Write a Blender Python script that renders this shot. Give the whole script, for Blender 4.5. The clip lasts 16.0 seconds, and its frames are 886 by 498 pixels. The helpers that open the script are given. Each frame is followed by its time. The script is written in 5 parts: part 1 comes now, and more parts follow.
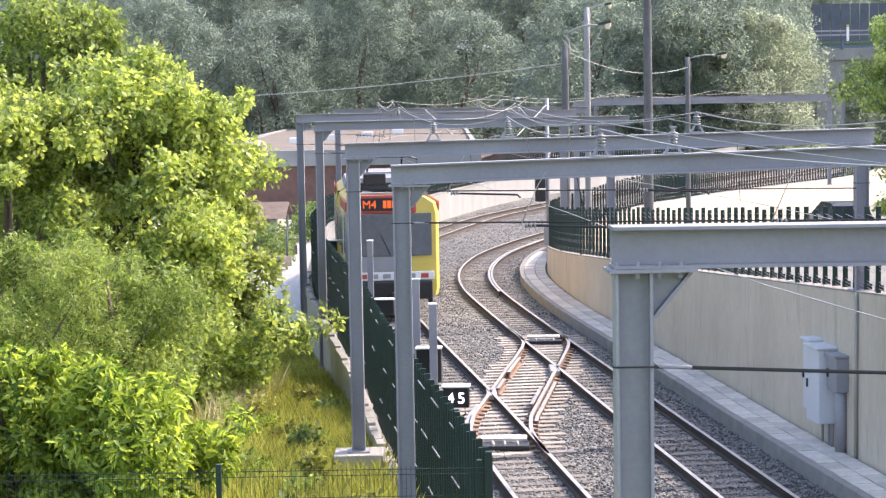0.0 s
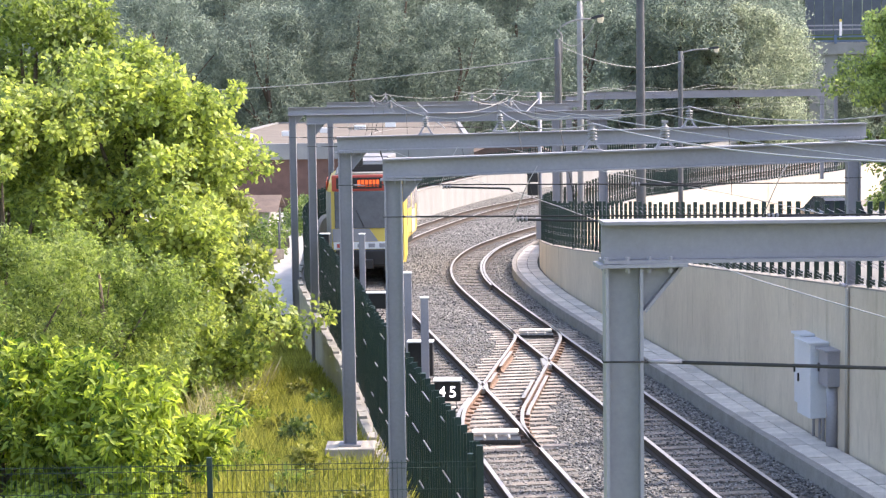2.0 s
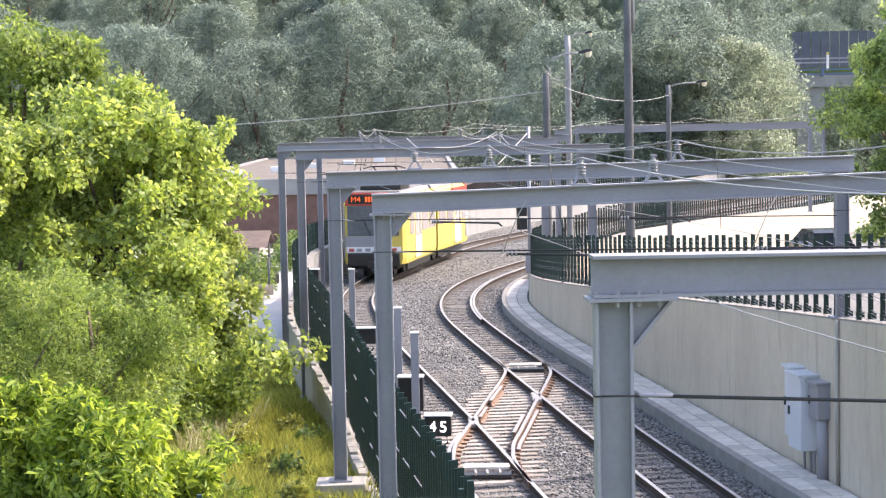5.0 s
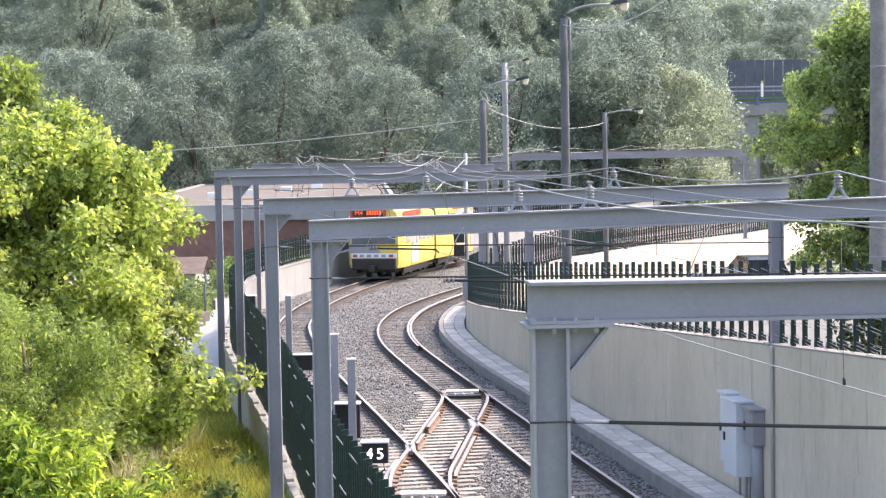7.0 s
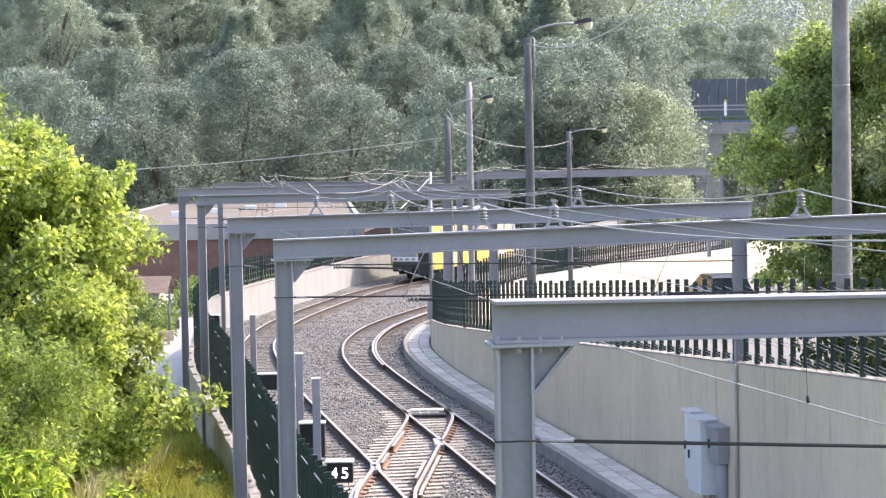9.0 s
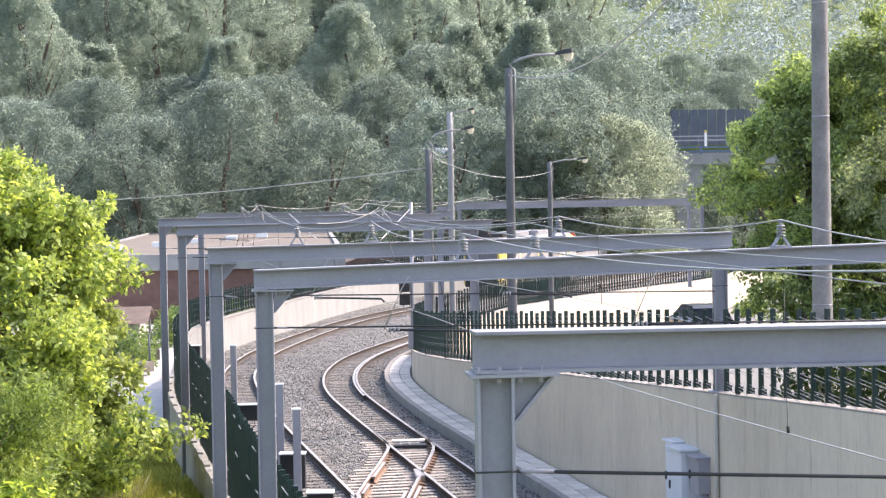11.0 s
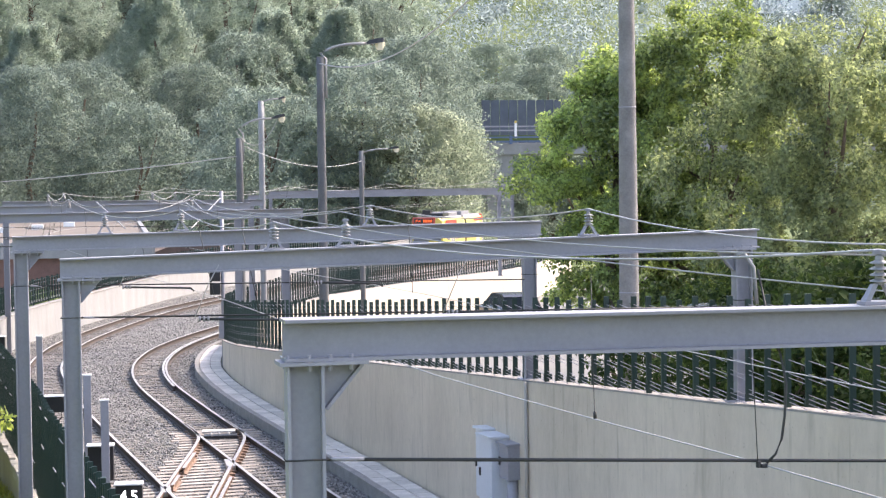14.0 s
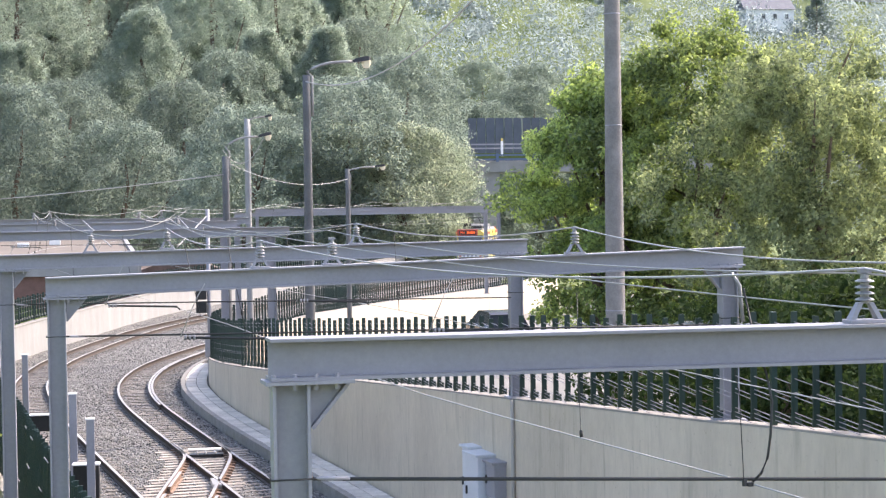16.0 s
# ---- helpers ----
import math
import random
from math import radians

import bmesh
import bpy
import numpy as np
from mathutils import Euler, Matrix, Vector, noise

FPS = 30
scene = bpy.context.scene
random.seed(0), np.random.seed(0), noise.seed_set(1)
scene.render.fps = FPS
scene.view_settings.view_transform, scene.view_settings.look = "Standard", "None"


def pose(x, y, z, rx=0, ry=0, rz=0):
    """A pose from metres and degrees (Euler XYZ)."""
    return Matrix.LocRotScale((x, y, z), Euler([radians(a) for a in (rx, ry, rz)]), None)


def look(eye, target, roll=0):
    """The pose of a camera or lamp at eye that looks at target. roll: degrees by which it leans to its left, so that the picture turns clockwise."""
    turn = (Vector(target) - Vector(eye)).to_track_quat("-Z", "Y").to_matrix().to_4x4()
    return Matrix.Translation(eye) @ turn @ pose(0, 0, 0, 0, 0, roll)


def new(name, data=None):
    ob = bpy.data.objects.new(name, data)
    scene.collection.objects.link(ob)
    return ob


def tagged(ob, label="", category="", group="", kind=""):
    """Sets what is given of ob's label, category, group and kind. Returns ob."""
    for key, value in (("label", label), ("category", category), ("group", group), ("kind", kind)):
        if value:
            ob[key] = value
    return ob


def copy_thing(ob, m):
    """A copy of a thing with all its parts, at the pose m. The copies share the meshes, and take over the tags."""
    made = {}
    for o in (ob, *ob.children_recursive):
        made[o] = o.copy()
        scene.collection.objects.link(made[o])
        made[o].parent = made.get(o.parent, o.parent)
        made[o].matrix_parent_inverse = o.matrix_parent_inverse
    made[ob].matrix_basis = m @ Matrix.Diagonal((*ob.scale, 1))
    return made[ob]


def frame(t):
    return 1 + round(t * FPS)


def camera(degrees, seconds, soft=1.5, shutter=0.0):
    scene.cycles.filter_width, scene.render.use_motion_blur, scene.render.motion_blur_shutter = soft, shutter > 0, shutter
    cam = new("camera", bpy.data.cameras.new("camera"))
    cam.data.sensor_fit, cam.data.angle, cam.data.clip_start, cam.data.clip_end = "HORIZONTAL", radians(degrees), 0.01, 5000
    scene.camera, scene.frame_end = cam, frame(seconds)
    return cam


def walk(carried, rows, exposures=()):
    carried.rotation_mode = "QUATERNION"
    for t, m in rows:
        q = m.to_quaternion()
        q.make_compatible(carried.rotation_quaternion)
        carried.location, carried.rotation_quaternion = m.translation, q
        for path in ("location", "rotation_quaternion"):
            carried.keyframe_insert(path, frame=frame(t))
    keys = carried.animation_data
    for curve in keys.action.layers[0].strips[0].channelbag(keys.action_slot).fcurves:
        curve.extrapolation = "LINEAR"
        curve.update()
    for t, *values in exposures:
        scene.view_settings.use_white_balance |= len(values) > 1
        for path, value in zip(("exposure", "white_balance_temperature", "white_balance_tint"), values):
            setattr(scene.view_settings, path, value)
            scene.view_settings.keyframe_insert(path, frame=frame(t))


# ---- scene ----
cam = camera(27.55, 16.0, soft=1.3)
walk(cam, [
    (0.0, look((-0.016, 0, 5.995), (0.007, 49.810, 1.639), -0.998)),
    (0.5, look((-0.005, 0, 5.999), (0.353, 49.822, 1.798), -0.904)),
    (1.0, look((-0.013, 0, 5.995), (0.337, 49.792, 1.458), -0.879)),
    (1.5, look((-0.007, 0, 6.001), (0.129, 49.781, 1.331), -0.679)),
    (2.0, look((-0.003, 0, 5.999), (0.221, 49.793, 1.460), -0.836)),
    (2.5, look((-0.009, 0, 5.998), (0.260, 49.826, 1.844), -1.175)),
    (3.0, look((-0.003, 0, 5.999), (0.260, 49.845, 2.072), -1.041)),
    (3.5, look((-0.006, 0, 6.001), (0.337, 49.850, 2.152), -1.281)),
    (4.0, look((-0.004, 0, 6.003), (0.338, 49.855, 2.216), -1.154)),
    (6.5, look((-0.003, 0, 6.002), (1.693, 49.875, 2.900), -1.037)),
    (7.0, look((-0.002, 0, 6.001), (2.279, 49.864, 3.110), -0.947)),
    (7.5, look((-0.003, 0, 6.004), (2.382, 49.870, 3.308), -1.101)),
    (8.0, look((0.002, 0, 6.004), (2.661, 49.863, 3.427), -1.032)),
    (8.5, look((-0.002, 0, 6.004), (2.997, 49.843, 3.422), -1.059)),
    (9.0, look((-0.001, 0, 6.004), (3.265, 49.836, 3.613), -0.991)),
    (11.5, look((0.003, 0, 6.005), (3.965, 49.820, 4.503), -0.962)),
    (12.0, look((0.001, 0, 6.005), (4.221, 49.806, 4.760), -0.980)),
    (12.5, look((0.011, 0, 6.000), (4.646, 49.784, 5.718), -1.100)),
    (13.0, look((0.016, 0, 5.989), (5.184, 49.725, 5.128), -0.799)),
    (13.5, look((0.039, 0, 5.992), (6.930, 49.495, 4.346), -0.870)),
    (14.0, look((0.013, 0, 5.996), (8.970, 49.153, 4.059), -0.784)),
    (14.5, look((0.016, 0, 5.997), (9.277, 49.110, 4.428), -0.829)),
    (15.0, look((0.009, 0, 6.002), (9.456, 49.074, 4.435), -0.757)),
    (15.5, look((0.015, 0, 5.998), (9.344, 49.101, 4.573), -0.787)),
    (16.0, look((0.017, 0, 6.003), (9.350, 49.100, 4.551), -0.828)),
], [(0.0, 1.79, 6700, 19), (16.0, 1.79, 6700, 19)])

# ---- daylight: high summer sun from ahead and to the right ----
SUN_AZ, SUN_EL = 70.0, 46.0   # degrees clockwise from the y axis, degrees above the horizon
world = bpy.data.worlds.new("sky")
scene.world = world
world.use_nodes = True
wn = world.node_tree
sky = wn.nodes.new("ShaderNodeTexSky")
sky.sky_type = "NISHITA"
sky.sun_disc = False
sky.sun_elevation = radians(SUN_EL)
sky.sun_rotation = radians(SUN_AZ)
sky.air_density, sky.dust_density = 1.1, 3.0
back = wn.nodes["Background"]
back.inputs["Strength"].default_value = 0.15
wn.links.new(sky.outputs["Color"], back.inputs["Color"])
sun = new("sun", bpy.data.lights.new("sun", "SUN"))
sun.data.energy, sun.data.angle, sun.data.color = 2.0, radians(0.6), (1.0, 0.93, 0.82)
sd = Vector((math.sin(radians(SUN_AZ)) * math.cos(radians(SUN_EL)), math.cos(radians(SUN_AZ)) * math.cos(radians(SUN_EL)), math.sin(radians(SUN_EL))))
sun.matrix_world = look(sd * 200, (0, 0, 0))


# ---- materials ----
def node_mat(name):
    m = bpy.data.materials.new(name)
    m.use_nodes = True
    return m, m.node_tree, m.node_tree.nodes["Principled BSDF"]


def ramp_of(nt, fac, stops):
    r = nt.nodes.new("ShaderNodeValToRGB")
    el = r.color_ramp.elements
    while len(el) < len(stops):
        el.new(0.5)
    for e, (p, c) in zip(el, stops):
        e.position, e.color = p, (*c, 1)
    nt.links.new(fac, r.inputs["Fac"])
    return r


def noise_of(nt, scale, detail=4.0, rough=0.6, coord="Object"):
    tc = nt.nodes.new("ShaderNodeTexCoord")
    n = nt.nodes.new("ShaderNodeTexNoise")
    n.inputs["Scale"].default_value, n.inputs["Detail"].default_value, n.inputs["Roughness"].default_value = scale, detail, rough
    nt.links.new(tc.outputs[coord], n.inputs["Vector"])
    return n


def mat(name, dark, light, rough=0.7, metal=0.0, scale=3.0, fine=40.0, bump=0.15, dist=0.01, vary=0.25, stretch=None):
    """A worn surface: two scales of noise between two colours, a shade by object, and fine relief."""
    m, nt, b = node_mat(name)
    big, small = noise_of(nt, scale), noise_of(nt, fine, 6.0, 0.7)
    if stretch:
        for n in (big, small):
            mp = nt.nodes.new("ShaderNodeMapping")
            mp.inputs["Scale"].default_value = stretch
            nt.links.new(n.inputs["Vector"].links[0].from_socket, mp.inputs["Vector"])
            nt.links.new(mp.outputs[0], n.inputs["Vector"])
    mix = nt.nodes.new("ShaderNodeMix")
    mix.inputs[0].default_value = 0.45
    nt.links.new(big.outputs["Fac"], mix.inputs[2])
    nt.links.new(small.outputs["Fac"], mix.inputs[3])
    r = ramp_of(nt, mix.outputs[0], [(0.32, dark), (0.66, light)])
    oi = nt.nodes.new("ShaderNodeObjectInfo")
    hsv = nt.nodes.new("ShaderNodeHueSaturation")
    mr = nt.nodes.new("ShaderNodeMapRange")
    mr.inputs[3].default_value, mr.inputs[4].default_value = 1 - vary, 1 + vary
    nt.links.new(oi.outputs["Random"], mr.inputs[0])
    nt.links.new(mr.outputs[0], hsv.inputs["Value"])
    nt.links.new(r.outputs[0], hsv.inputs["Color"])
    nt.links.new(hsv.outputs[0], b.inputs["Base Color"])
    b.inputs["Roughness"].default_value, b.inputs["Metallic"].default_value = rough, metal
    bp = nt.nodes.new("ShaderNodeBump")
    bp.inputs["Strength"].default_value, bp.inputs["Distance"].default_value = bump, dist
    nt.links.new(small.outputs["Fac"], bp.inputs["Height"])
    nt.links.new(bp.outputs[0], b.inputs["Normal"])
    return m


def leaf_mat(name, dark, light, glow=0.5, through_tint=(1.8, 1.75, 0.9), rough=0.55, gloss=0.3, vary=0.2):
    """Leaves: every leaf its own shade, and light that comes through the blade."""
    m, nt, b = node_mat(name)
    geo = nt.nodes.new("ShaderNodeNewGeometry")
    oi = nt.nodes.new("ShaderNodeObjectInfo")
    big = noise_of(nt, 0.5, 3.0)
    add = nt.nodes.new("ShaderNodeMath")
    add.operation = "MULTIPLY_ADD"
    add.inputs[1].default_value = 0.7
    nt.links.new(geo.outputs["Random Per Island"], add.inputs[0])
    half = nt.nodes.new("ShaderNodeMath")
    half.operation = "MULTIPLY_ADD"
    half.inputs[1].default_value, half.inputs[2].default_value = 0.9, -0.3
    nt.links.new(big.outputs["Fac"], half.inputs[0])
    nt.links.new(half.outputs[0], add.inputs[2])
    r = ramp_of(nt, add.outputs[0], [(0.1, dark), (0.85, light)])
    hsv = nt.nodes.new("ShaderNodeHueSaturation")
    mr = nt.nodes.new("ShaderNodeMapRange")
    mr.inputs[3].default_value, mr.inputs[4].default_value = 1 - vary, 1 + vary
    nt.links.new(oi.outputs["Random"], mr.inputs[0])
    nt.links.new(mr.outputs[0], hsv.inputs["Value"])
    nt.links.new(r.outputs[0], hsv.inputs["Color"])
    nt.links.new(hsv.outputs[0], b.inputs["Base Color"])
    b.inputs["Roughness"].default_value = rough
    b.inputs["Specular IOR Level"].default_value = gloss
    tr = nt.nodes.new("ShaderNodeBsdfTranslucent")
    tint = nt.nodes.new("ShaderNodeMix")
    tint.data_type, tint.blend_type = "RGBA", "MULTIPLY"
    tint.inputs[0].default_value = 1.0
    tint.inputs[7].default_value = (*through_tint, 1)
    nt.links.new(hsv.outputs[0], tint.inputs[6])
    nt.links.new(tint.outputs[2], tr.inputs["Color"])
    ms = nt.nodes.new("ShaderNodeMixShader")
    ms.inputs[0].default_value = glow
    nt.links.new(b.outputs[0], ms.inputs[1])
    nt.links.new(tr.outputs[0], ms.inputs[2])
    nt.links.new(ms.outputs[0], nt.nodes["Material Output"].inputs["Surface"])
    return m


def plain(name, c, rough=0.5, metal=0.0, emit=0.0):
    m, nt, b = node_mat(name)
    b.inputs["Base Color"].default_value = (*c, 1)
    b.inputs["Roughness"].default_value, b.inputs["Metallic"].default_value = rough, metal
    if emit:
        b.inputs["Emission Color"].default_value, b.inputs["Emission Strength"].default_value = (*c, 1), emit
    return m


def ballast_mat():
    m, nt, b = node_mat("ballast")
    tc = nt.nodes.new("ShaderNodeTexCoord")
    v = nt.nodes.new("ShaderNodeTexVoronoi")
    v.inputs["Scale"].default_value = 16.0
    nt.links.new(tc.outputs["Object"], v.inputs["Vector"])
    r = ramp_of(nt, v.outputs["Color"], [(0.1, (0.034, 0.034, 0.032)), (0.5, (0.142, 0.14, 0.13)), (0.92, (0.33, 0.325, 0.3))])
    big = noise_of(nt, 0.7, 5.0)
    st = ramp_of(nt, big.outputs["Fac"], [(0.35, (0.8, 0.78, 0.75)), (0.65, (1.05, 1.05, 1.05))])
    mx = nt.nodes.new("ShaderNodeMix")
    mx.data_type, mx.blend_type = "RGBA", "MULTIPLY"
    mx.inputs[0].default_value = 1.0
    nt.links.new(r.outputs[0], mx.inputs[6])
    nt.links.new(st.outputs[0], mx.inputs[7])
    nt.links.new(mx.outputs[2], b.inputs["Base Color"])
    b.inputs["Roughness"].default_value = 0.9
    bp = nt.nodes.new("ShaderNodeBump")
    bp.inputs["Strength"].default_value, bp.inputs["Distance"].default_value = 1.0, 0.05
    bp.invert = True
    nt.links.new(v.outputs["Distance"], bp.inputs["Height"])
    nt.links.new(bp.outputs[0], b.inputs["Normal"])
    return m


M = {}
M["steel"] = mat("galvanised_steel", (0.243, 0.24, 0.262), (0.33, 0.327, 0.35), 0.5, 0.1, 0.8, 25, 0.05, 0.003, 0.06)
M["rail"] = mat("rail_rust", (0.04, 0.03, 0.025), (0.092, 0.07, 0.056), 0.7, 0.3, 2, 30, 0.2, 0.004, 0.1)
M["railhead"] = mat("rail_polish", (0.41, 0.38, 0.345), (0.58, 0.54, 0.495), 0.42, 0.6, 1, 20, 0.05, 0.002, 0.05)
M["rust"] = mat("fresh_rust", (0.125, 0.08, 0.056), (0.28, 0.185, 0.13), 0.75, 0.1, 3, 40, 0.3, 0.004, 0.1)
M["wood"] = mat("sleeper_wood", (0.085, 0.075, 0.063), (0.225, 0.203, 0.175), 0.85, 0, 4, 60, 0.4, 0.01, 0.3)
M["ballast"] = ballast_mat()
M["stone"] = leaf_mat("ballast_stone", (0.06, 0.06, 0.062), (0.33, 0.325, 0.31), 0.0, (1, 1, 1), 0.9, 0.2)
M["concrete"] = mat("concrete", (0.49, 0.412, 0.306), (0.65, 0.552, 0.42), 0.85, 0, 0.6, 5, 0.15, 0.01, 0.05, (1, 1, 0.3))
M["pale_concrete"] = mat("pale_concrete", (0.31, 0.285, 0.245), (0.46, 0.435, 0.38), 0.85, 0, 1.2, 12, 0.15, 0.01, 0.05, (1, 1, 0.12))
M["slab"] = mat("paving_slab", (0.47, 0.425, 0.365), (0.74, 0.68, 0.6), 0.88, 0, 3, 30, 0.35, 0.01, 0.16)
M["joint"] = mat("sandy_joint", (0.07, 0.065, 0.055), (0.13, 0.12, 0.1), 0.95, 0, 3, 40, 0.3, 0.01, 0.05)
M["green"] = mat("green_paint", (0.008, 0.025, 0.02), (0.016, 0.042, 0.033), 0.45, 0, 3, 50, 0.05, 0.002, 0.15)
M["grass"] = mat("grass_soil", (0.05, 0.08, 0.02), (0.12, 0.16, 0.04), 0.9, 0, 0.8, 15, 0.6, 0.06, 0.05)
M["asphalt"] = mat("asphalt", (0.045, 0.045, 0.047), (0.085, 0.083, 0.08), 0.9, 0, 0.5, 60, 0.2, 0.01, 0.05)
M["bark"] = mat("bark", (0.06, 0.045, 0.03), (0.16, 0.12, 0.09), 0.9, 0, 3, 20, 0.6, 0.03, 0.15)
M["pole"] = mat("pole_concrete", (0.068, 0.07, 0.072), (0.145, 0.148, 0.15), 0.85, 0, 1.2, 25, 0.4, 0.02, 0.12)
M["greypole"] = mat("pale_pole", (0.2, 0.2, 0.2), (0.32, 0.32, 0.315), 0.6, 0.1, 1, 20, 0.1, 0.004, 0.05)
M["brick"] = mat("brick", (0.12, 0.068, 0.055), (0.21, 0.118, 0.095), 0.85, 0, 2, 20, 0.3, 0.01, 0.1)
M["gravel_roof"] = mat("gravel_roof", (0.1, 0.085, 0.07), (0.165, 0.142, 0.117), 0.95, 0, 0.4, 14, 0.3, 0.02, 0.05)
M["white"] = mat("white_paint", (0.68, 0.68, 0.66), (0.82, 0.82, 0.8), 0.5, 0, 1, 20, 0.05, 0.004, 0.03)
M["cabinet"] = mat("cabinet_grey", (0.55, 0.57, 0.6), (0.66, 0.68, 0.7), 0.45, 0, 1, 20, 0.05, 0.003, 0.03)
M["black"] = mat("black_plastic", (0.01, 0.01, 0.011), (0.025, 0.025, 0.026), 0.4, 0, 2, 30, 0.05, 0.002, 0.1)
M["wire"] = plain("pale_wire", (0.34, 0.34, 0.33), 0.45, 0.2)
M["darkwire"] = plain("dark_cable", (0.03, 0.03, 0.03), 0.6)
M["porcelain"] = mat("insulator_glaze", (0.19, 0.19, 0.19), (0.3, 0.3, 0.3), 0.25, 0, 3, 20, 0.02, 0.001, 0.05)
M["yellow"] = mat("tram_yellow", (0.6, 0.455, 0.085), (0.7, 0.54, 0.13), 0.4, 0, 1, 30, 0.02, 0.001, 0.03)
M["tramgrey"] = mat("tram_grey", (0.24, 0.24, 0.25), (0.33, 0.33, 0.34), 0.4, 0, 1, 30, 0.02, 0.001, 0.03)
M["tramred"] = mat("tram_red", (0.35, 0.05, 0.035), (0.48, 0.08, 0.05), 0.4, 0, 1, 30, 0.02, 0.001, 0.03)
M["glass"] = plain("dark_glass", (0.05, 0.055, 0.065), 0.1)
M["led_orange"] = plain("led_orange", (1.0, 0.13, 0.02), 0.5, 0, 0.24)
M["led_white"] = plain("led_white", (0.95, 0.97, 1.0), 0.5, 0, 1.3)
M["tile"] = mat("roof_tile", (0.085, 0.062, 0.05), (0.165, 0.122, 0.1), 0.9, 0, 2, 30, 0.3, 0.02, 0.1)
M["pave_white"] = mat("pale_paving", (0.34, 0.335, 0.315), (0.47, 0.465, 0.44), 0.85, 0, 0.8, 20, 0.1, 0.005, 0.05)
M["kerb"] = mat("kerb_concrete", (0.19, 0.178, 0.16), (0.34, 0.32, 0.29), 0.9, 0, 2.5, 30, 0.4, 0.012, 0.05)
M["bearer"] = mat("crossing_bearer", (0.17, 0.145, 0.12), (0.42, 0.375, 0.32), 0.85, 0, 4, 60, 0.4, 0.01, 0.25)
M["outer_concrete"] = mat("outer_concrete", (0.225, 0.224, 0.216), (0.32, 0.318, 0.308), 0.85, 0, 1.2, 12, 0.15, 0.01, 0.05, (1, 1, 0.3))
# Reflection of bright sky put into the base colours of window and windscreen.
M["tram_window_sky"] = mat("tram_window_sky", (0.36, 0.32, 0.32), (0.52, 0.47, 0.47), 0.2, 0.2, 0.6, 4, 0.02, 0.001, 0.2)
M["windscreen"] = mat("windscreen_sky", (0.1, 0.105, 0.115), (0.17, 0.18, 0.195), 0.14, 0.1, 0.8, 5, 0.01, 0.001, 0.02)
M["straw"] = leaf_mat("dry_stalk", (0.24, 0.22, 0.14), (0.48, 0.46, 0.33), 0.3)


def stained_concrete():
    """Grey cast concrete with narrow dark runs of dirt down its face."""
    m = mat("stained_concrete", (0.47, 0.405, 0.315), (0.63, 0.55, 0.43), 0.87, 0, 0.6, 9, 0.25, 0.012, 0.05, (1, 1, 0.4))
    nt = m.node_tree
    b = nt.nodes["Principled BSDF"]
    src = b.inputs["Base Color"].links[0].from_socket
    tone = src
    for scale, squash, lo, hi, dark in ((2.2, 0.16, 0.58, 0.76, 0.72), (7.0, 0.09, 0.6, 0.78, 0.72), (0.5, 0.8, 0.45, 0.75, 0.9), (16.0, 1.0, 0.66, 0.72, 0.75)):
        n = noise_of(nt, scale, 3.0, 0.6)
        mp = nt.nodes.new("ShaderNodeMapping")
        mp.inputs["Scale"].default_value = (1, 1, squash)
        nt.links.new(n.inputs["Vector"].links[0].from_socket, mp.inputs["Vector"])
        nt.links.new(mp.outputs[0], n.inputs["Vector"])
        r = ramp_of(nt, n.outputs["Fac"], [(lo, (1, 1, 1)), (hi, (dark, dark, dark * 0.98))])
        mx = nt.nodes.new("ShaderNodeMix")
        mx.data_type, mx.blend_type = "RGBA", "MULTIPLY"
        mx.inputs[0].default_value = 1.0
        nt.links.new(tone, mx.inputs[6])
        nt.links.new(r.outputs[0], mx.inputs[7])
        tone = mx.outputs[2]
    nt.links.new(tone, b.inputs["Base Color"])
    return m


M["stained_concrete"] = stained_concrete()
M["leaf_lime"] = leaf_mat("leaf_lime", (0.075, 0.125, 0.05), (0.46, 0.53, 0.17), 0.48, (1.65, 1.62, 0.9), 0.5, 0.35)
M["leaf_mid"] = leaf_mat("leaf_mid", (0.04, 0.08, 0.035), (0.21, 0.275, 0.105), 0.45, (1.7, 1.7, 0.9))
M["leaf_fern"] = leaf_mat("leaf_fern", (0.06, 0.105, 0.035), (0.34, 0.41, 0.13), 0.48, (1.7, 1.75, 1.0))
M["leaf_park"] = leaf_mat("leaf_park", (0.075, 0.115, 0.058), (0.35, 0.425, 0.17), 0.5, (1.75, 1.75, 1.1))
M["leaf_laurel"] = leaf_mat("leaf_laurel", (0.035, 0.085, 0.016), (0.43, 0.52, 0.11), 0.48)
# Distance haze put into wood and poplar leaves: paled, blued, shadows lifted by tint.
M["leaf_wood_hazed"] = leaf_mat("leaf_wood_hazed", (0.12, 0.152, 0.144), (0.163, 0.194, 0.165), 0.62, (2.0, 2.05, 1.85), 0.8, 0.1, 0.08)
M["leaf_poplar_hazed"] = leaf_mat("leaf_poplar_hazed", (0.17, 0.207, 0.188), (0.23, 0.268, 0.222), 0.62, (2.0, 2.05, 1.85), 0.8, 0.1, 0.08)
# Silver-green willow, its see-through tint also raised for haze.
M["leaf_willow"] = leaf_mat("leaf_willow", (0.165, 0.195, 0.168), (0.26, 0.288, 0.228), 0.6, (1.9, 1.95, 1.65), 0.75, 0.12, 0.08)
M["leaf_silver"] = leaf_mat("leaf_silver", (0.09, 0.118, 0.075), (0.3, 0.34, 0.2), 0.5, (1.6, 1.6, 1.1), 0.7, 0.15)
